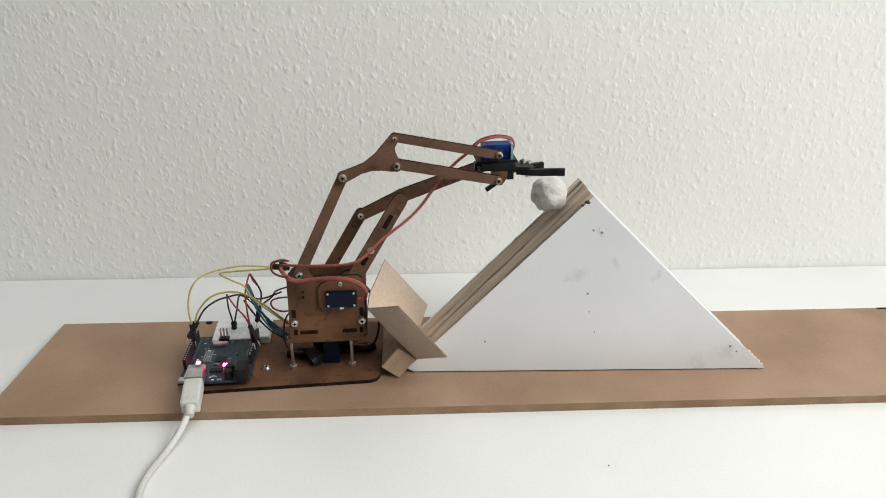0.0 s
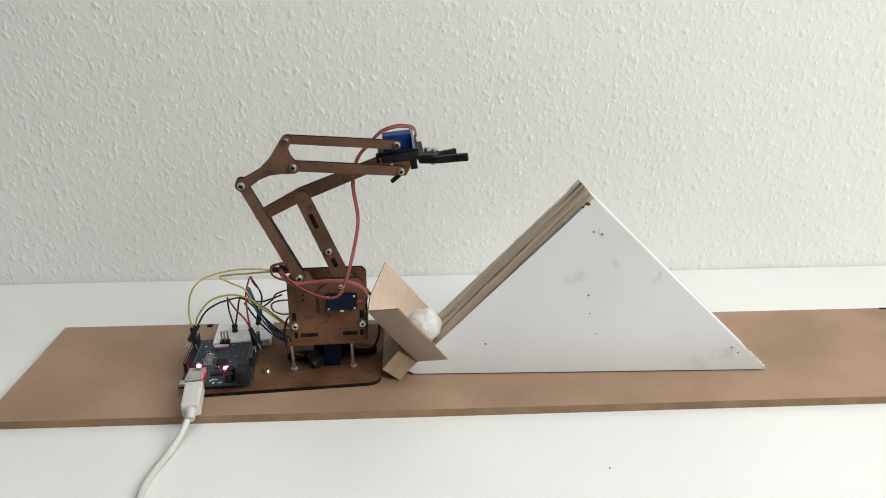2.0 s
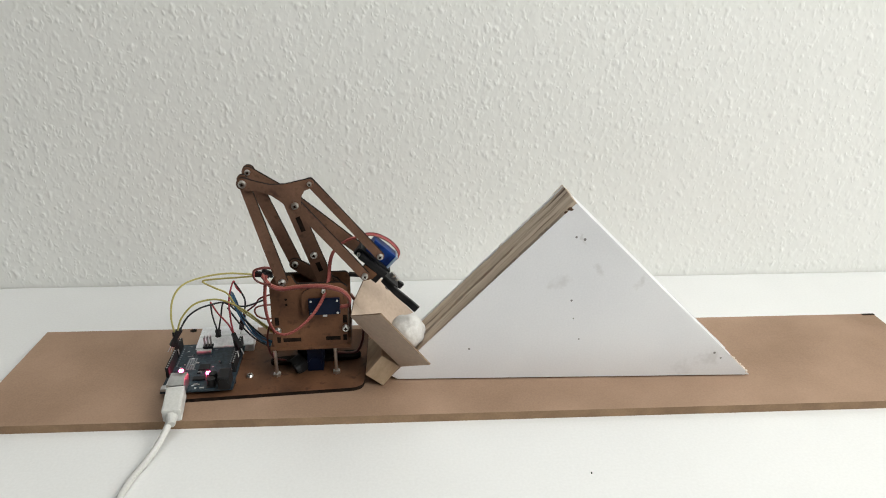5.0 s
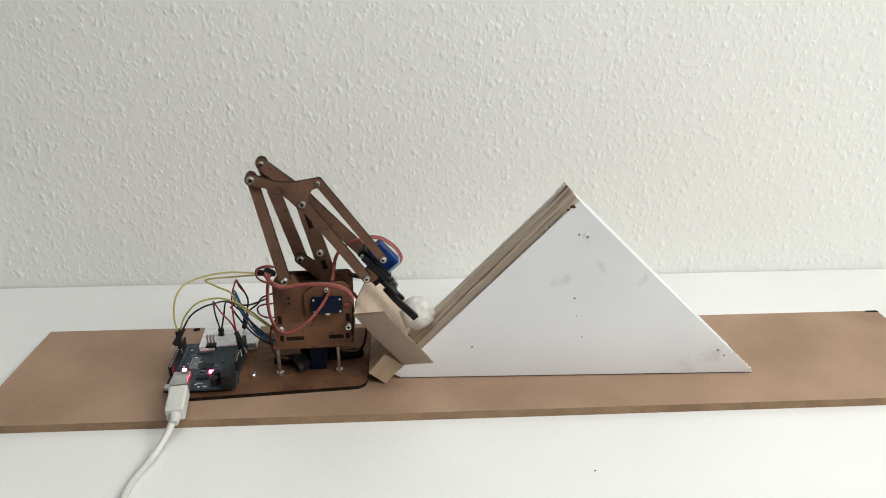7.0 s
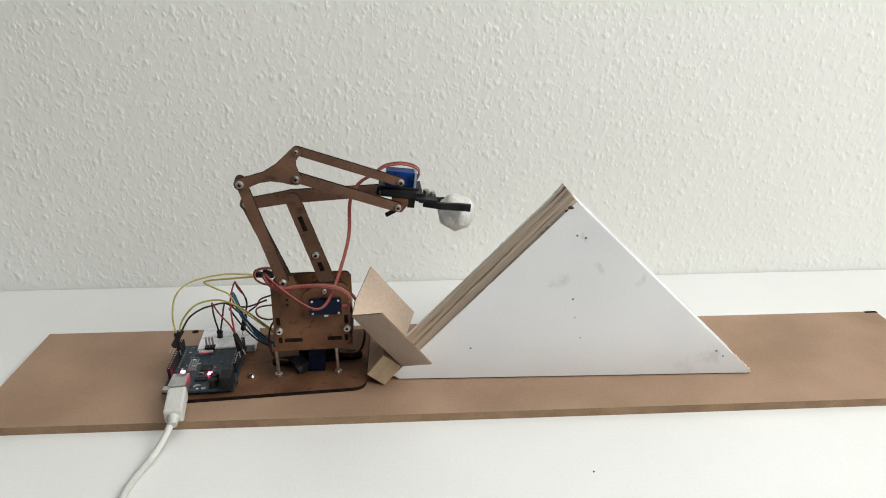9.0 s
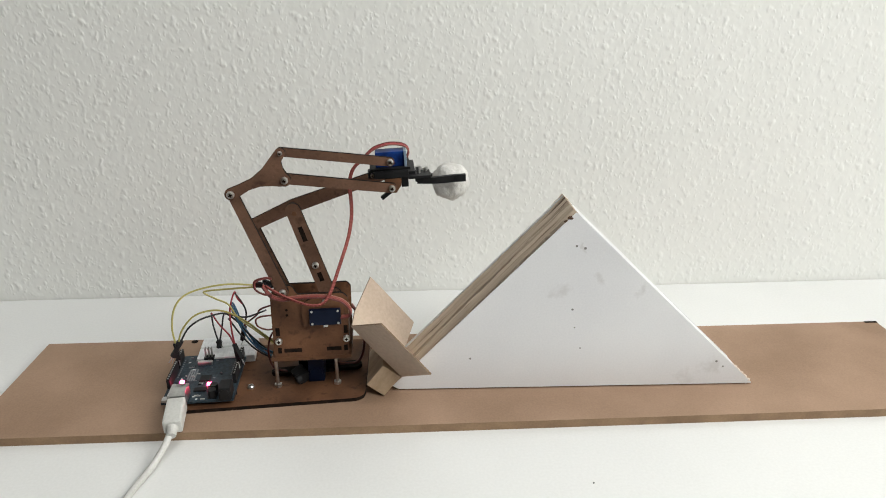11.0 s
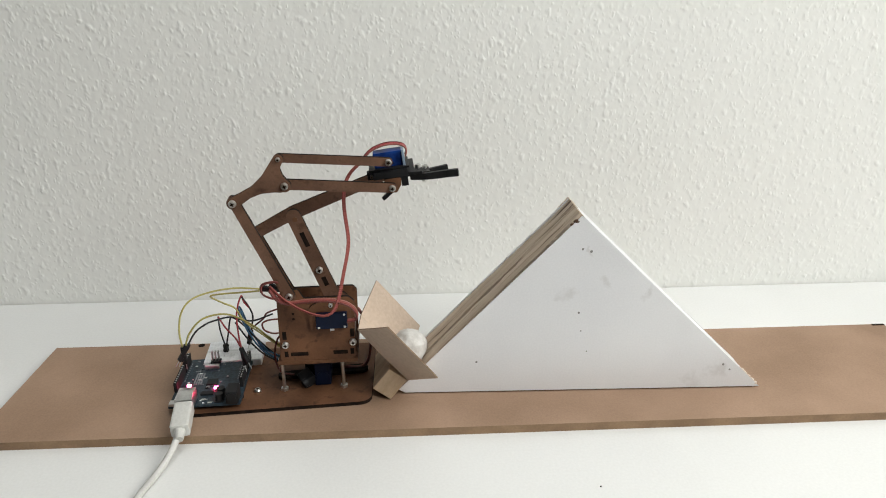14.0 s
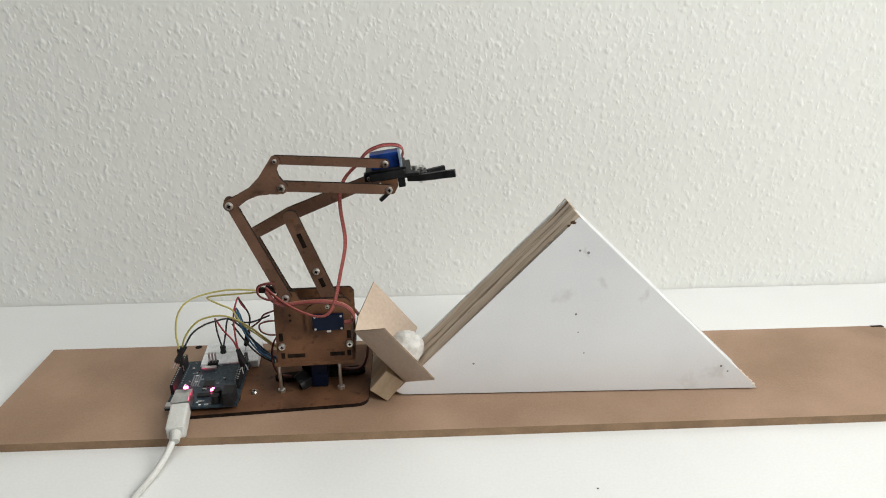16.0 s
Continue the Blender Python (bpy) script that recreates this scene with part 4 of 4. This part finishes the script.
jumper_wire("red", "red jumper wire rising from the circuit board header", [(-0.1399, -0.1070, 0.0370), (-0.1424, -0.1020, 0.0489), (-0.1436, -0.0950, 0.0640), (-0.1399, -0.0900, 0.0766), (-0.1387, -0.0880, 0.0706), (-0.1362, -0.0850, 0.0639)], "S")
jumper_wire("black", "black jumper wire arching behind the circuit board", [(-0.1399, -0.0900, 0.0766), (-0.1362, -0.0850, 0.0648), (-0.1345, -0.0820, 0.0537), (-0.1383, -0.0800, 0.0386)], "E")
jumper_wire("black", "black jumper wire plugged into the breadboard", [(-0.1618, -0.0850, 0.0559), (-0.1639, -0.0780, 0.0400), (-0.1630, -0.0730, 0.0218)], "E")
jumper_wire("black", "black jumper wire leaning into the breadboard", [(-0.1139, -0.1000, 0.0650), (-0.1305, -0.0950, 0.0569), (-0.1422, -0.0900, 0.0554), (-0.1512, -0.0850, 0.0557), (-0.1575, -0.0770, 0.0375), (-0.1622, -0.0730, 0.0217)], "E")
jumper_wire("blue", "blue jumper wire running under the robot", [(-0.1383, -0.0800, 0.0386), (-0.1431, -0.0850, 0.0641), (-0.1433, -0.0900, 0.0598), (-0.1358, -0.0950, 0.0501), (-0.1256, -0.1000, 0.0370), (-0.1097, -0.1050, 0.0271)], "")
jumper_wire("blue", "blue jumper wire beside its twin under the robot", [(-0.1432, -0.0830, 0.0622), (-0.1414, -0.0920, 0.0570), (-0.1321, -0.0970, 0.0451), (-0.1224, -0.1030, 0.0333), (-0.1079, -0.1080, 0.0257)], "")
jumper_wire("blue", "blue jumper wire at the front of the bundle", [(-0.1445, -0.0860, 0.0655), (-0.1400, -0.0950, 0.0585), (-0.1338, -0.1010, 0.0480), (-0.1232, -0.1060, 0.0350), (-0.1090, -0.1090, 0.0268)], "")
jumper_wire("blue", "pale blue jumper wire crossing the bundle", [(-0.1420, -0.0870, 0.0625), (-0.1385, -0.0940, 0.0552), (-0.1300, -0.0990, 0.0440), (-0.1205, -0.1040, 0.0345), (-0.1085, -0.1060, 0.0290)], "")
jumper_wire("black", "dark jumper wire sagging under the robot", [(-0.1471, -0.0900, 0.0530), (-0.1356, -0.1000, 0.0425), (-0.1234, -0.1060, 0.0325), (-0.1081, -0.1100, 0.0253)], "")
jumper_wire("darkred", "dark red servo wire curling beside the robot", [(-0.1075, -0.1000, 0.0699), (-0.1187, -0.0980, 0.0649), (-0.1229, -0.0960, 0.0586), (-0.1323, -0.0900, 0.0491), (-0.1387, -0.0850, 0.0404)], "")
jumper_wire("orange", "orange and brown servo wire curling beside the robot", [(-0.1083, -0.1000, 0.0603), (-0.1178, -0.0980, 0.0585), (-0.1233, -0.0980, 0.0557), (-0.1224, -0.0980, 0.0497), (-0.1155, -0.1000, 0.0475), (-0.1094, -0.1000, 0.0478)], "")


# ---- movement ----
# rows of seconds, angles in degrees (rear link, elbow triangle, bars, gripper, main arm) and the elbow joint's place
RELEASE = [
    (0.0, 64.3, 11.8, -10.8, 95.3, 57.5, 0.0592, 0.1799),
    (0.2, 64.8, 12.1, -10.6, 97.1, 57.8, 0.0590, 0.1816),
    (0.3, 70.8, 13.0, -9.7, 96.7, 64.4, 0.0507, 0.1851),
    (0.4, 78.3, 13.2, -8.6, 97.6, 72.9, 0.0401, 0.1880),
    (0.5, 84.1, 13.5, -7.8, 98.7, 81.0, 0.0318, 0.1895),
    (0.6, 90.9, 13.9, -7.2, 99.8, 88.2, 0.0219, 0.1900),
    (0.7, 98.0, 14.6, -6.4, 99.4, 96.3, 0.0116, 0.1892),
    (0.8, 107.8, 15.9, -4.8, 100.1, 107.0, -0.0019, 0.1856),
    (1.0, 114.8, 17.6, -3.6, 102.6, 114.8, -0.0112, 0.1824),
    (1.2, 114.3, 18.3, -4.6, 100.9, 114.3, -0.0103, 0.1824),
    (3.6, 114.4, 18.7, -4.2, 98.7, 114.3, -0.0104, 0.1824),
]
LOWER = [
    (3.7, 113.8, 15.7, -5.9, 96.4, 115.0, -0.0094, 0.1813),
    (3.8, 112.7, 12.8, -10.0, 91.3, 114.5, -0.0072, 0.1794),
    (4.0, 110.5, 5.1, -18.6, 83.3, 114.6, -0.0035, 0.1755),
    (4.1, 109.9, 0.7, -23.4, 78.4, 115.0, -0.0025, 0.1726),
    (4.2, 109.0, -3.4, -27.9, 75.0, 115.1, -0.0015, 0.1704),
    (4.7, 104.5, -25.8, -51.3, 51.6, 111.3, 0.0008, 0.1578),
    (5.3, 104.5, -25.9, -51.4, 51.2, 111.3, 0.0008, 0.1579),
    (6.1, 91.9, -38.0, -63.3, 36.9, 94.3, 0.0137, 0.1543),
]
LIFT = [
    (6.3, 91.9, -38.0, -63.3, 36.8, 94.3, 0.0137, 0.1543),
    (6.5, 92.0, -37.3, -63.2, 37.5, 94.6, 0.0138, 0.1552),
    (6.8, 96.2, -34.3, -59.5, 40.3, 99.7, 0.0092, 0.1560),
    (7.1, 103.5, -27.1, -53.4, 47.7, 109.6, 0.0016, 0.1580),
]
RAISE = [
    (7.2, 104.7, -25.8, -51.7, 50.5, 110.9, 0.0005, 0.1581),
    (7.3, 104.0, -22.6, -47.8, 55.4, 110.6, 0.0022, 0.1603),
    (7.4, 103.8, -17.0, -42.7, 59.6, 110.6, 0.0038, 0.1641),
    (7.5, 103.9, -12.1, -37.4, 66.5, 110.6, 0.0044, 0.1671),
    (7.6, 104.1, -7.6, -32.0, 73.1, 110.6, 0.0046, 0.1704),
    (7.7, 104.3, -3.4, -28.3, 77.7, 110.6, 0.0046, 0.1728),
    (7.9, 105.8, 2.9, -20.4, 86.3, 110.6, 0.0027, 0.1763),
    (8.0, 105.9, 4.0, -19.3, 87.0, 110.2, 0.0025, 0.1769),
    (9.4, 105.9, 4.0, -19.3, 87.0, 110.2, 0.0025, 0.1769),
]
CARRY = [
    (10.3, 109.5, 13.9, -7.1, 97.0, 110.0, -0.0040, 0.1837),
    (11.1, 109.8, 13.6, -7.0, 96.6, 110.0, -0.0044, 0.1837),
    (11.3, 102.1, 12.7, -7.2, 96.5, 102.6, 0.0065, 0.1854),
    (11.5, 84.2, 12.3, -9.3, 97.4, 81.8, 0.0318, 0.1876),
    (11.7, 71.6, 11.3, -10.5, 97.6, 67.5, 0.0498, 0.1840),
    (11.9, 68.8, 10.4, -10.9, 95.7, 62.2, 0.0537, 0.1819),
    (12.2, 67.8, 10.9, -11.4, 95.6, 62.0, 0.0547, 0.1812),
    (12.3, 65.8, 9.2, -9.9, 94.7, 58.8, 0.0575, 0.1790),
    (12.42, 64.1, 8.0, -8.8, 94.2, 56.4, 0.0598, 0.1771),
]
BACK = [
    (12.9, 64.1, 7.8, -8.9, 95.1, 56.3, 0.0601, 0.1774),
    (13.0, 66.4, 10.8, -9.9, 97.6, 59.7, 0.0572, 0.1819),
    (13.1, 72.7, 13.9, -9.6, 99.7, 67.1, 0.0481, 0.1872),
    (13.2, 78.9, 14.7, -9.1, 99.3, 75.7, 0.0391, 0.1898),
    (13.3, 85.4, 14.8, -8.5, 100.2, 83.1, 0.0297, 0.1907),
    (13.4, 92.2, 15.5, -7.5, 100.0, 91.0, 0.0198, 0.1905),
    (13.5, 99.7, 14.9, -6.2, 99.9, 99.0, 0.0092, 0.1886),
    (13.7, 114.1, 18.0, -3.1, 101.8, 114.5, -0.0105, 0.1833),
    (13.9, 113.2, 17.4, -3.9, 101.1, 113.5, -0.0089, 0.1828),
    (16.0, 113.1, 17.7, -3.8, 101.6, 113.2, -0.0085, 0.1824),
]
STATES = RELEASE + LOWER + LIFT + RAISE + CARRY + BACK


def u2(a):
    return Vector((math.cos(radians(a)), math.sin(radians(a))))


def deg(v):
    return math.degrees(math.atan2(v.y, v.x))


def joints(state):
    t, al, ta, de, om, be, ex, ez = state
    j3 = Vector((ex, ez))
    j1 = j3 - L13 * u2(ta)
    j2 = j1 + L12 * u2(ta + KA)
    g2 = j3 + LN * u2(de)
    g1 = g2 + LG * u2(om)
    m = S + LM * u2(be)
    fa = deg(g2 - m)
    l1 = m - REAR * u2(fa + 6)
    # lever end: LH from the shoulder, LL from the far bar's rear joint, on the rear side
    d = l1 - S
    k = max(1e-6, d.length)
    a = (LH * LH - LL * LL + k * k) / (2 * k)
    h = math.sqrt(max(0.0, LH * LH - a * a))
    e = d / k
    lev = S + e * a + Vector((-e.y, e.x)) * h
    return j1, j2, j3, g1, g2, m, fa, l1, lev


def flat(p, angle, y=0.0):
    return pose(p.x, y, p.y, 0, -angle, 0)


def state_at(t):
    for a, b in zip(STATES, STATES[1:]):
        if a[0] <= t <= b[0]:
            k = (t - a[0]) / (b[0] - a[0])
            return tuple(p + (q - p) * k for p, q in zip(a, b))
    return STATES[-1]


def grip_pose(t):
    s = state_at(t)
    return flat(joints(s)[4], s[4] - 94.0)


# shapes of the loose cable at a few moments, from the gripper to the plugs
SHAPES_A = [
    (0.0, [(0.114, 0.186), (0.100, 0.175), (0.085, 0.156), (0.073, 0.139), (0.054, 0.126), (0.041, 0.119), (0.030, 0.109), (0.008, 0.109), (-0.010, 0.108), (-0.025, 0.108)]),
    (0.6, [(0.082, 0.203), (0.074, 0.201), (0.064, 0.190), (0.059, 0.180), (0.055, 0.168), (0.047, 0.153), (0.034, 0.132), (0.022, 0.108), (0.000, 0.105), (-0.025, 0.109)]),
    (1.0, [(0.048, 0.201), (0.037, 0.192), (0.030, 0.174), (0.030, 0.155), (0.032, 0.138), (0.026, 0.115), (0.019, 0.091), (0.010, 0.083), (-0.014, 0.092), (-0.026, 0.106)]),
    (3.6, [(0.048, 0.199), (0.037, 0.190), (0.030, 0.171), (0.030, 0.152), (0.032, 0.136), (0.026, 0.115), (0.019, 0.091), (0.010, 0.083), (-0.014, 0.092), (-0.026, 0.106)]),
]
SHAPES_B = [
    (4.2, [(0.058, 0.163), (0.046, 0.156), (0.040, 0.147), (0.033, 0.131), (0.032, 0.115), (0.028, 0.102), (0.015, 0.080), (0.001, 0.066), (-0.015, 0.088), (-0.023, 0.106)]),
    (4.9, [(0.055, 0.127), (0.043, 0.125), (0.031, 0.120), (0.022, 0.111), (0.020, 0.095), (0.014, 0.082), (0.001, 0.066), (-0.019, 0.056), (-0.027, 0.079), (-0.024, 0.105)]),
    (6.5, [(0.059, 0.115), (0.048, 0.115), (0.037, 0.112), (0.027, 0.105), (0.024, 0.090), (0.017, 0.079), (0.000, 0.067), (-0.019, 0.056), (-0.029, 0.079), (-0.023, 0.105)]),
    (7.2, [(0.055, 0.127), (0.043, 0.125), (0.031, 0.120), (0.022, 0.111), (0.020, 0.095), (0.014, 0.082), (0.001, 0.066), (-0.019, 0.056), (-0.027, 0.079), (-0.024, 0.105)]),
]
SHAPES_C = [
    (7.5, [(0.060, 0.149), (0.045, 0.142), (0.037, 0.132), (0.032, 0.115), (0.032, 0.104), (0.027, 0.093), (0.011, 0.072), (-0.002, 0.059), (-0.021, 0.081), (-0.024, 0.104)]),
    (8.0, [(0.063, 0.180), (0.049, 0.173), (0.039, 0.156), (0.038, 0.134), (0.031, 0.112), (0.022, 0.089), (0.013, 0.077), (0.000, 0.084), (-0.017, 0.098), (-0.025, 0.106)]),
    (9.4, [(0.063, 0.180), (0.049, 0.173), (0.039, 0.156), (0.038, 0.134), (0.031, 0.112), (0.022, 0.089), (0.013, 0.077), (0.000, 0.084), (-0.017, 0.098), (-0.025, 0.106)]),
    (11.3, [(0.062, 0.203), (0.050, 0.195), (0.044, 0.181), (0.042, 0.164), (0.038, 0.143), (0.030, 0.125), (0.021, 0.098), (0.011, 0.090), (-0.013, 0.099), (-0.024, 0.105)]),
]
SHAPES_D = [
    (11.8, [(0.110, 0.189), (0.098, 0.180), (0.085, 0.166), (0.076, 0.149), (0.061, 0.136), (0.049, 0.130), (0.036, 0.119), (0.026, 0.106), (0.003, 0.104), (-0.025, 0.107)]),
    (12.8, [(0.112, 0.189), (0.100, 0.180), (0.085, 0.166), (0.076, 0.149), (0.061, 0.136), (0.049, 0.130), (0.036, 0.117), (0.024, 0.107), (0.001, 0.106), (-0.025, 0.108)]),
    (13.3, [(0.085, 0.207), (0.073, 0.195), (0.066, 0.178), (0.059, 0.157), (0.048, 0.138), (0.038, 0.128), (0.029, 0.111), (0.018, 0.104), (-0.001, 0.105), (-0.026, 0.110)]),
    (13.7, [(0.049, 0.202), (0.036, 0.190), (0.031, 0.171), (0.031, 0.149), (0.032, 0.133), (0.026, 0.113), (0.021, 0.089), (0.009, 0.084), (-0.014, 0.095), (-0.026, 0.108)]),
    (16.0, [(0.051, 0.202), (0.037, 0.189), (0.031, 0.170), (0.032, 0.147), (0.032, 0.133), (0.026, 0.113), (0.021, 0.089), (0.008, 0.085), (-0.015, 0.097), (-0.026, 0.108)]),
]


def shape_at(t):
    shapes = SHAPES_A + SHAPES_B + SHAPES_C + SHAPES_D
    for (ta, a), (tb, b) in zip(shapes, shapes[1:]):
        if ta <= t <= tb:
            k = (t - ta) / (tb - ta)
            pts = [Vector(p).lerp(Vector(q), k) for p, q in zip(a, b)]
            break
    # the cable's end stays on the gripper
    want = grip_pose(t) @ Vector((-0.0176, 0, 0.0183))
    off = Vector((want.x, want.z)) - pts[0]
    pts = [p + off * max(0.0, 1 - i / 3.5) for i, p in enumerate(pts)]
    depth = [YN + 0.016, YN + 0.016, YN + 0.014, YN + 0.012, YN + 0.008, -0.040, -0.046, -0.047, -0.044, -0.041]
    line = spline([Vector((p.x, y, p.y)) for p, y in zip(pts, depth)], 8)
    for _ in range(26):
        line = [line[0]] + [a * 0.25 + b * 0.5 + c * 0.25 for a, b, c in zip(line, line[1:], line[2:])] + [line[-1]]
    return line


def laid(t):
    """The chain of stiff pieces along the cable's shape at t."""
    line = shape_at(t)
    run = [0.0]
    for a, b in zip(line, line[1:]):
        run.append(run[-1] + (b - a).length)
    out = []
    knots = []
    for i in range(PIECES + 1):
        s = run[-1] * i / PIECES
        k = max(j for j in range(len(run)) if run[j] <= s + 1e-9)
        k = min(k, len(line) - 2)
        knots.append(line[k].lerp(line[k + 1], (s - run[k]) / max(1e-9, run[k + 1] - run[k])))
    for a, b in zip(knots, knots[1:]):
        mid = (a + b) / 2
        d = (b - a).normalized()
        side = Vector((0, 1, 0)) - d * d.y
        side.normalize()
        rot = Matrix((d, side, d.cross(side))).transposed()
        out.append(Matrix.Translation(mid - d * PLEN / 2) @ rot.to_4x4())
    return out


def motions():
    solved = [(s, joints(s)) for s in STATES]
    walk(rear_link, [(s[0], flat(A0, s[1])) for s, j in solved])
    walk(elbow, [(s[0], flat(j[0], s[2])) for s, j in solved])
    walk(lower_bar, [(s[0], flat(j[2], s[3])) for s, j in solved])
    walk(upper_bar, [(s[0], flat(j[1], deg(j[3] - j[1]))) for s, j in solved])
    walk(gripper, [(s[0], flat(j[4], s[4] - 94.0)) for s, j in solved])
    walk(main_arm, [(s[0], flat(S, 59.5 + 0.906 * (s[5] - 57.5))) for s, j in solved])
    walk(far_bar, [(s[0], flat(j[5], j[6])) for s, j in solved])
    walk(far_link, [(s[0], flat(j[8], deg(j[7] - j[8]))) for s, j in solved])
    walk(lever, [(s[0], flat(S, deg(j[8] - S))) for s, j in solved])
    opening = [(0.0, 16, -1.4), (6.4, 16, -1.4), (6.75, 3, -0.5), (12.2, 3, -0.5), (12.42, 3, -3.8), (12.9, 3, -3.8), (13.0, 16, -1.4), (16.0, 16, -1.4)]
    for finger, side, y in zip(fingers, (-1, 1), FY):
        walk(finger, [(t, pose(0.0140 + 0.00032 * (16 - a), y, (0.0016 + 0.00015 * a) if side < 0 else (-0.0062 + 0.00005 * a), 0, tilt, side * a)) for t, a, tilt in opening])
    times = sorted({s[0] for s in STATES} | {4.9, 8.0, 11.8})
    chains = [(t, laid(t)) for t in times]
    for i, piece in enumerate(cable_pieces):
        walk(piece, [(t, c[i]) for t, c in chains])
    # the ball: falls off the gripper, bounces in the tray, is lifted and dropped again
    fall = [(0, 0.0945, -0.1080, 0.1478, 0), (0.2, 0.0923, -0.1087, 0.1483, 5), (0.3, 0.0825, -0.1090, 0.1308, 40), (0.4, 0.0335, -0.1150, 0.0767, 120), (0.5, -0.0034, -0.1210, 0.0732, 175), (0.6, 0.0117, -0.1210, 0.0683, 150), (0.7, 0.0026, -0.1210, 0.0535, 165), (0.8, 0.0008, -0.1210, 0.0490, 168), (1, -0.0012, -0.1210, 0.0455, 170), (3.7, -0.0014, -0.1210, 0.0460, 170), (6.5, -0.0008, -0.1190, 0.0442, 170)]
    again = [(13, 0.0911, -0.1080, 0.1543, 150), (13.1, 0.0733, -0.1090, 0.1316, 190), (13.2, 0.0150, -0.1150, 0.0895, 265), (13.3, 0.0004, -0.1210, 0.0670, 300), (13.4, -0.0033, -0.1210, 0.0681, 310), (13.5, -0.0064, -0.1210, 0.0669, 316), (13.7, -0.0049, -0.1210, 0.0444, 330), (13.9, -0.0051, -0.1210, 0.0442, 332), (16, -0.0053, -0.1210, 0.0442, 332)]
    rows = [(t, pose(x, y, z, 0, -a, 0)) for t, x, y, z, a in fall]
    held = [(6.8, 0.0585, 0.0041), (7.1, 0.0592, -0.0011), (7.2, 0.0583, -0.0025), (7.3, 0.0561, -0.0031), (7.4, 0.0564, -0.0041), (7.5, 0.0554, -0.0062), (7.6, 0.0525, -0.0100), (7.7, 0.0499, -0.0088), (7.9, 0.0468, -0.0104), (8.1, 0.0461, -0.0072), (9.4, 0.0461, -0.0071), (10.3, 0.0435, -0.0047), (11.1, 0.0440, -0.0045), (11.3, 0.0442, -0.0035), (11.5, 0.0445, -0.0049), (11.7, 0.0458, -0.0065), (11.9, 0.0468, -0.0044), (12.2, 0.0463, -0.0044), (12.42, 0.0482, -0.0041), (12.8, 0.0479, -0.0046), (12.9, 0.0422, -0.0028)]
    for t, gx, gz in held:
        s = state_at(t)
        p = joints(s)[4] + Matrix.Rotation(radians(s[4] - 95), 2) @ Vector((gx, gz))
        w = robot.matrix_basis @ Vector((p.x, 0, p.y))
        rows.append((t, pose(w.x, -0.1085, w.z, 0, -(150 + s[4] - 95), 0)))
    rows += [(t, pose(x, y, z, 0, -a, 0)) for t, x, y, z, a in again]
    walk(ball, rows)


motions()
